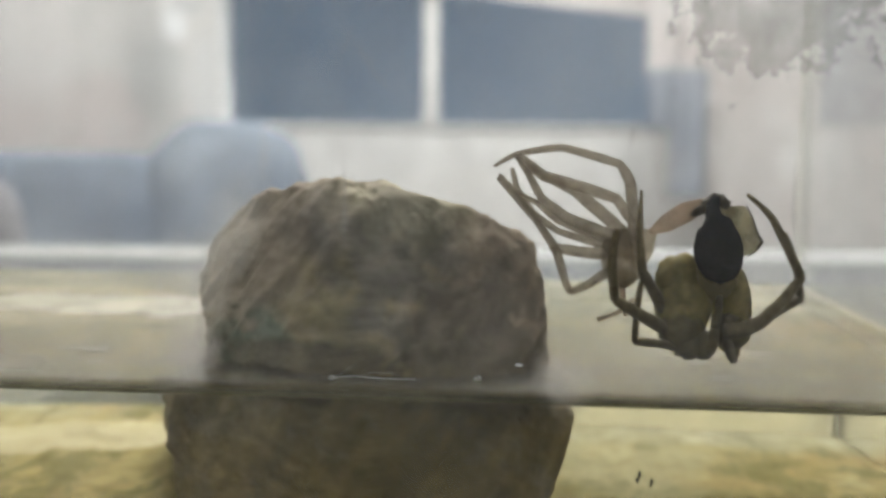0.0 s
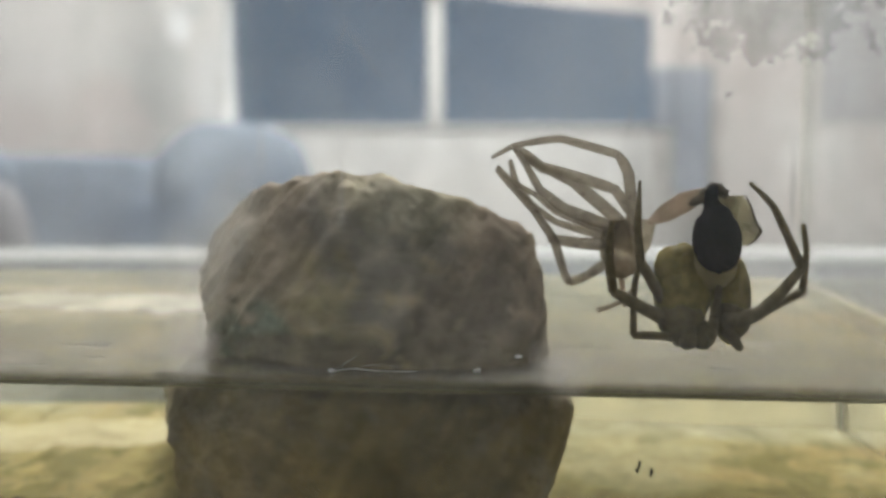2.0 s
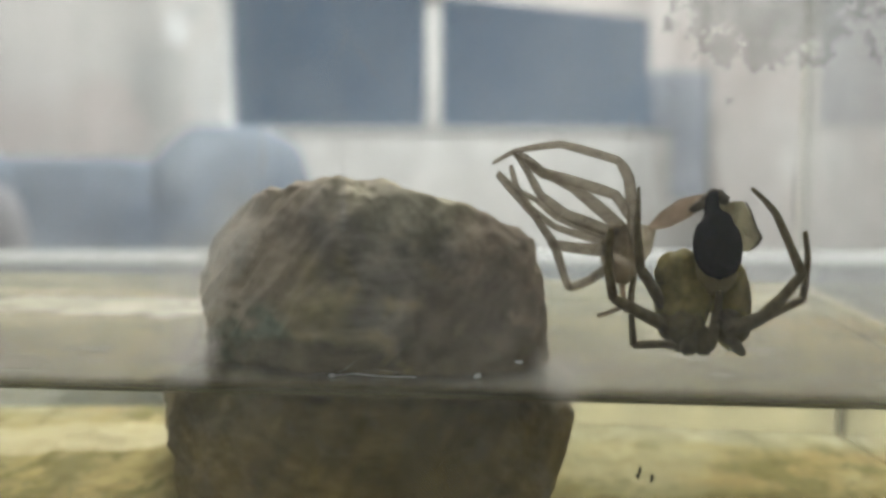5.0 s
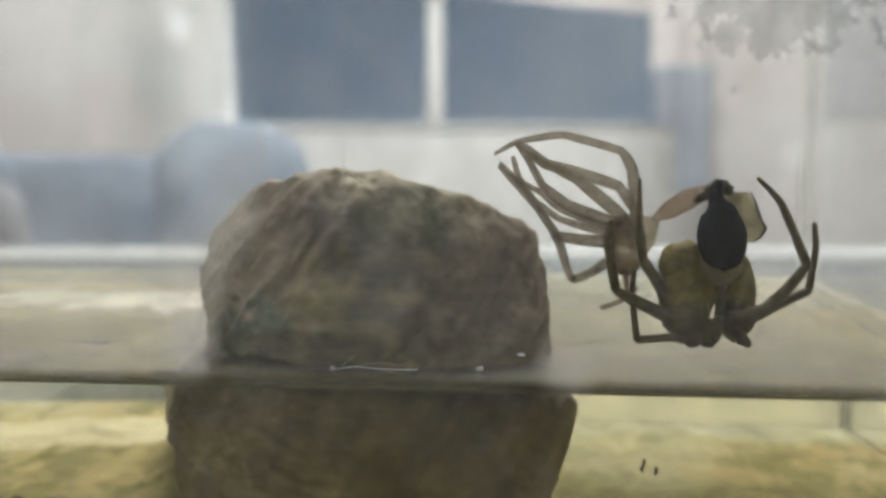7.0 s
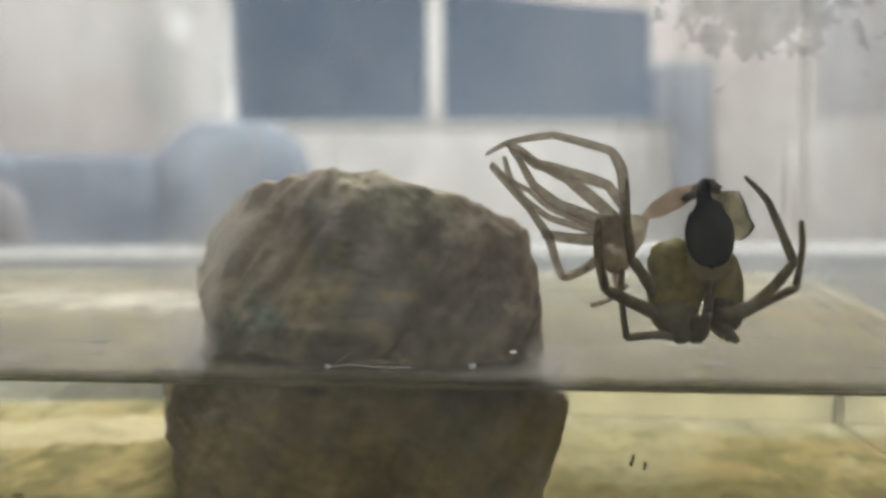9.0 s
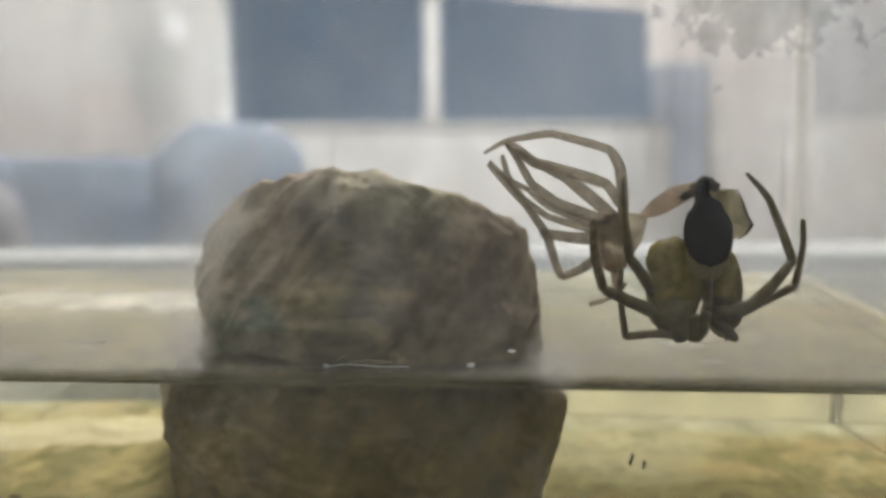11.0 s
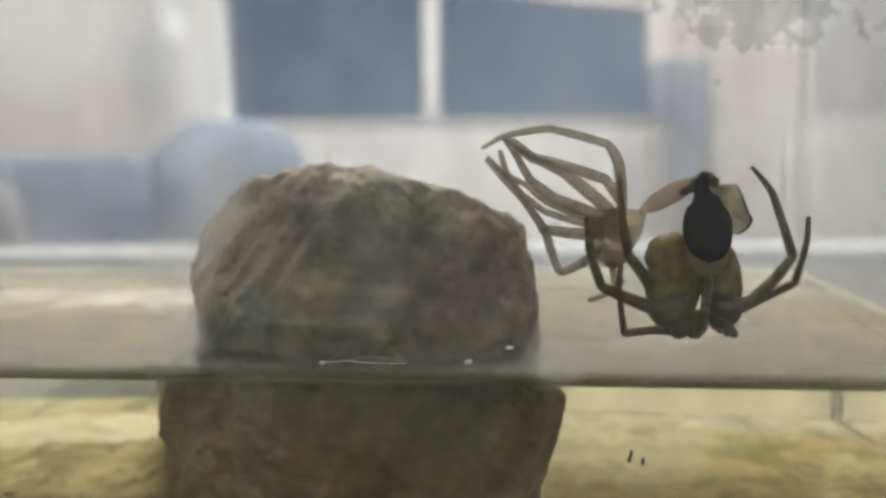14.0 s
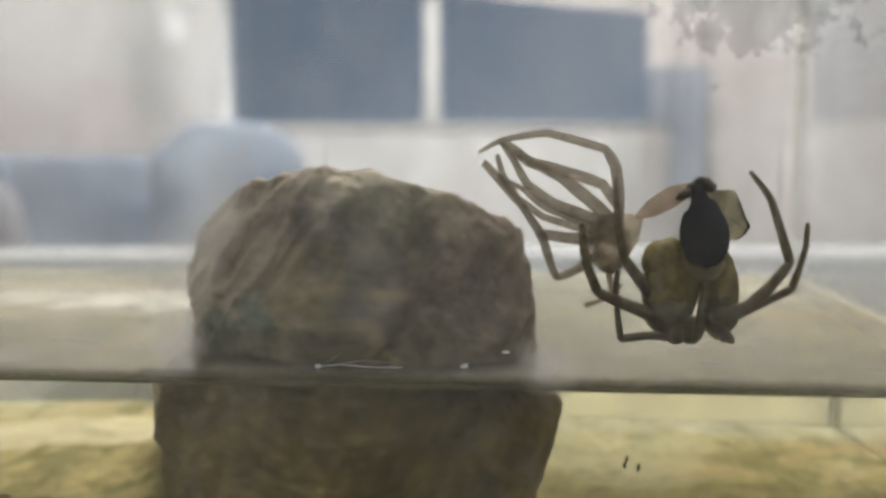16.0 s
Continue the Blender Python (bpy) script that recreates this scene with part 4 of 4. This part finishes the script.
def build_shed_skin():
    s = small("shed_skin", 0.0275, 0.1735, 0.0717, 1.025, "empty amber-brown spider skin with curled legs, hanging", "spider skin")
    bm = blob((56, 0, -36), (36, 16, 54), -4, level=4, rough=0.16, freq=2.2)
    blob((60, 2, -72), (20, 10, 16), 0, bm, 3, 0.2, 2.4)
    part("carapace", bm, "skin_dark", s, "hollow crumpled reddish-brown carapace")
    # the torn rim of the carapace stands out as a thin pale cone
    part("carapace_rim", tube([(70, 4, -20), (90, 2, -8), (104, 0, 2), (115, -2, 8)], [44, 32, 18, 4], 14, flat=0.4), "skin_pale", s, "thin pale torn rim")
    skin_legs = [
        ([(-175, 0, 127), (-135, 0, 149), (-55, -4, 161), (48, -6, 132), (68, -6, 99), (74, -6, 40), (72, -4, -12)], [3, 5, 7.2, 8, 10.5, 9.5, 8.5]),
        ([(-138, 8, 146), (-118, 8, 138), (-85, 6, 110), (-20, 4, 92), (45, 2, 70), (72, 0, 30)], [4, 7.5, 9.8, 10.2, 9.5, 8.5]),
        ([(-118, 14, 134), (-70, 14, 104), (-28, 12, 84), (25, 8, 40), (60, 4, 8)], [4, 7, 10, 12, 10]),
        ([(-136, -4, 142), (-115, -4, 115), (-90, -4, 70), (-45, -4, 35), (25, -2, 8), (60, 0, -2)], [3, 6, 7.5, 10, 11, 10]),
        ([(-165, 4, 112), (-135, 4, 82), (-95, 4, 60), (-60, 6, 30), (10, 4, 2), (50, 2, -10)], [3, 4, 5, 6, 7, 7]),
        ([(-142, 10, 123), (-132, 10, 85), (-105, 10, 45), (-60, 10, 12), (10, 8, -10), (50, 4, -20)], [4, 6, 6, 6, 7, 7]),
        ([(-168, -8, 105), (-130, -8, 65), (-100, -8, 30), (-65, -8, -20), (-48, -8, -76), (-38, -8, -97)], [4, 7, 6, 8, 7, 7]),
        ([(-38, -8, -97), (-5, -6, -84), (28, -2, -62), (44, 0, -50)], [7, 8, 9, 9]),
        ([(-72, 2, -18), (-20, 2, -26), (40, 0, -30)], [8, 10, 11]),
    ]
    for pts, rad in skin_legs:
        part("leg", tube(pts, rad, 10, wobble=0.08), "skin", s)
    part("thread", tube([(56, 4, -80), (60, 6, -110), (64, 6, -140)], [6, 5, 4], 8), "pink", s, "pinkish torn strand")
    part("foot", tube([(14, 6, -147), (34, 6, -141), (58, 6, -130), (78, 6, -110)], [5, 5, 5, 5], 8), "skin", s)
    part("membrane", tube([(104, -4, 10), (130, -10, 25), (165, -16, 46), (208, -22, 65)], [4, 16, 19, 8.5], 12, flat=0.45), "pink", s, "pinkish papery membrane")
    # stiff translucent flap: a bent plate with a dark rim
    rim = [(224, 57), (272, 59), (283, 40), (294, 8), (301, -6), (292, -22), (276, -31), (262, -30), (254, 5), (232, 28)]
    bm = bmesh.new()
    layers = []
    for y in (-20, -13):
        layers.append([bm.verts.new((x, y + 10 * math.sin(x * 0.03), z)) for x, z in rim])
    for i in range(len(rim)):
        j = (i + 1) % len(rim)
        bm.faces.new((layers[0][i], layers[0][j], layers[1][j], layers[1][i]))
    bm.faces.new(layers[0])
    bm.faces.new(layers[1][::-1])
    bmesh.ops.bevel(bm, geom=bm.edges[:], offset=2.0, segments=2, affect="EDGES")
    part("flap", bm, "flap", s, "translucent olive flap of cuticle")
    part("flap_rim", tube([(274, -14, 58), (284, -13, 40), (295, -12, 8), (301, -12, -6), (292, -12, -22), (277, -12, -31)], [1.2, 1.8, 2.2, 4.5, 2, 1.2], 8), "knot", s, "dark rim")
    part("silk", tube([(225, -16, 80), (225, -14, 400), (225, -12, 1050)], [0.15, 0.15, 0.15], 5), "stain", s, "thin silk line")


# ---- marks on the front glass ----
def build_glass_marks():
    bm = box(-0.024, 0.024, -0.00006, 0.00006, -0.015, 0.015)
    ob = part("lime_splash", bm, "splash", at=TANK @ pose(0.0525, -0.0025, 0.1085), smooth=False)
    ob.visible_shadow = False
    tagged(ob, "grey dried lime splashes on the front glass", "stain", kind="stuff")
    # pale sheets added to haze and soften the rock's edge and foot
    for u, z, wide, tall, tilt in ((-0.0435, 0.0595, 0.0085, 0.0165, 7), (0.0200, 0.0497, 0.0054, 0.0068, -35), (-0.0425, 0.0530, 0.0062, 0.0070, 0), (-0.0360, 0.0725, 0.0062, 0.0150, 24)):
        bm = box(-1, 1, -0.005, 0.005, -1, 1)
        ob = part("haze_veil", bm, "veil", at=TANK @ pose(u, -0.0025, z, 0, tilt, 0) @ Matrix.Diagonal((wide, 0.005, tall, 1)), smooth=False)
        ob.visible_shadow = False
        tagged(ob, "soft pale haze sheet added over the front glass", "stain", kind="stuff")
    ob = part("pale_band", box(-1, 1, -0.005, 0.005, -1, 1), "mist", at=TANK @ pose(-0.02, -0.00245, 0.0545) @ Matrix.Diagonal((0.22, 0.002, 0.0105, 1)), smooth=False)
    ob.visible_shadow = False
    tagged(ob, "milky pale band above the waterline on the front glass", "stain", kind="stuff")
    for u, z, wide, tall in ((-0.0294, 0.0868, 0.0012, 0.0065), (-0.0160, 0.0785, 0.0006, 0.0105), (0.0358, 0.0852, 0.0026, 0.0080), (0.0560, 0.0790, 0.0008, 0.0090)):
        ob = part("drip_mark", box(-1, 1, -0.005, 0.005, -1, 1), "drip", at=TANK @ pose(u, -0.0025, z) @ Matrix.Diagonal((wide, 0.005, tall, 1)), smooth=False)
        ob.visible_shadow = False
        tagged(ob, "faint pale drip mark dried on the front glass", "stain", kind="stuff")
    for u, z, wide, tall, tilt in ((-0.0125, 0.1020, 0.0005, 0.0048, -35), (-0.0155, 0.1048, 0.0004, 0.0030, 20), (-0.0100, 0.0985, 0.0004, 0.0026, -50), (0.0305, 0.0905, 0.0006, 0.0040, 8)):
        ob = part("scratch", box(-1, 1, -0.005, 0.005, -1, 1), "drip", at=TANK @ pose(u, -0.0025, z, 0, tilt, 0) @ Matrix.Diagonal((wide, 0.005, tall, 1)), smooth=False)
        ob.visible_shadow = False
        tagged(ob, "faint pale wiping streak on the front glass", "stain", kind="stuff")
    for u, z, h, tilt in ((0.0332, 0.0338, 0.00075, 10), (0.0329, 0.0328, 0.0004, -30), (0.0352, 0.0326, 0.0007, 8)):
        bm = tube([(0, 0, -h), (0.0001, 0, 0), (0, 0, h)], [0.00012, 0.00022, 0.00014], 8)
        ob = part("speck", bm, "dark", at=TANK @ pose(u, 0.0002, z, 0, tilt, 0))
        tagged(ob, "tiny dark speck stuck to the tank glass", "speck", group="specks on the glass")


def build_waterline():
    """What lies along the water's edge: an added dark strip on the glass, a fibre and bright beads for glints at the
    rock.
    """
    bm = box(TU0 + 0.0026, TU1 - 0.0026, 0.00005, 0.00022, -0.0012, 0.0014)
    ob = part("waterline_strip", bm, "edge_strip", at=TANK @ pose(0, 0, WATER_Z + 0.0009), smooth=False)
    ob.visible_shadow = False
    tagged(ob, "olive strip added for the dark waterline on the front glass", "algae film")
    z = WATER_Z + 0.0003
    bm = tube([(-0.0200, 0.1702, z), (-0.0160, 0.1705, z + 0.0004), (-0.0105, 0.1700, z), (-0.0045, 0.1696, z)], [0.00007, 0.00009, 0.00011, 0.00007], 8)
    for hair in ([(-0.0198, 0.1700, z), (-0.0175, 0.1703, z + 0.0013), (-0.0150, 0.1706, z + 0.0030)], [(-0.0155, 0.1704, z + 0.0005), (-0.0120, 0.1702, z + 0.0012), (-0.0075, 0.1700, z + 0.0008)]):
        tube(hair, [0.00002, 0.000025, 0.000015], 6, bm)
    tagged(part("fibre", bm, "pale"), "pale silky fibre floating on the water beside the rock", "fibre")
    # pale beads added in place of specular glints
    for x, y, r, k in ((-0.0199, 0.1698, 0.0004, 1.4), (0.0064, 0.1692, 0.0004, 1.0), (0.0070, 0.1695, 0.0005, 0.8), (0.0144, 0.1720, 0.0003, 2.6)):
        bm = blob((0, 0, 0), (r * k, r, r), level=2)
        ob = part("glint_bead", bm, "pale", at=pose(x, y, z + r * 0.6 + (0.0021 if k > 2 else 0)))
        tagged(ob, "tiny bright bead standing in for a glint by the rock", "bubble", group="bubbles by the rock")


def motions():
    """The spider slowly spreads its legs."""
    turns = {
        "A": ([(0, -1), (1.5, 0), (7, 0), (12, 0.3), (16, 0.5)], [(0, -3), (1.5, -2), (4, -1.2), (7, 0), (9, 0), (12, 3.2), (16, 5.5)]),
        "B": ([(0, -5), (0.5, -3), (1, -2), (1.5, -1.5), (4, -0.5), (7, 0), (16, 1.2)],
              [(0, -15), (0.5, -8), (1, -5), (1.5, -3.5), (4, -3.5), (6.5, -1), (7, 0), (9, -0.5), (12, 3.4), (16, 7.2)]),
        "C": ([(0, 3), (1.5, 2), (4, 1), (7, 0), (12, -2.4), (16, -4)], [(0, 1), (4, 0.5), (7, 0), (12, -3.5), (16, -6)]),
        "D": ([(0, 3), (4, 1.5), (7, 0), (12, -2), (16, -3)], [(0, -2), (4, 0), (7, 0), (16, -1)]),
        "E": ([(0, 10), (1.5, 7.5), (4, 4.5), (7, 0), (12, -1), (16, -1.5)], [(0, 0.7), (7, 0), (16, 2)]),
        "G": ([(0, 6), (1.5, 3), (7, 0), (16, 0)], [(0, 14), (1.5, 6), (4, 3), (7, 0), (16, -2)]),
    }
    for key, (thigh, shin) in turns.items():
        a, b, base, knee = LEGS[key]
        walk(a, [(t, Matrix.Translation(base) @ pose(0, 0, 0, 0, d, 0)) for t, d in thigh])
        walk(b, [(t, Matrix.Translation(knee) @ pose(0, 0, 0, 0, d, 0)) for t, d in shin])


build_room()
build_window()
build_table()
build_tank()
build_silt()
build_grit()
build_twig()
build_back_film()
build_water()
build_surface_haze()
build_rock()
build_sofa()
build_pillow()
build_cloth()
build_runner()
build_drapes()
build_ceiling_lamp()
build_shed_skin()
build_spider()
build_glass_marks()
build_waterline()
motions()
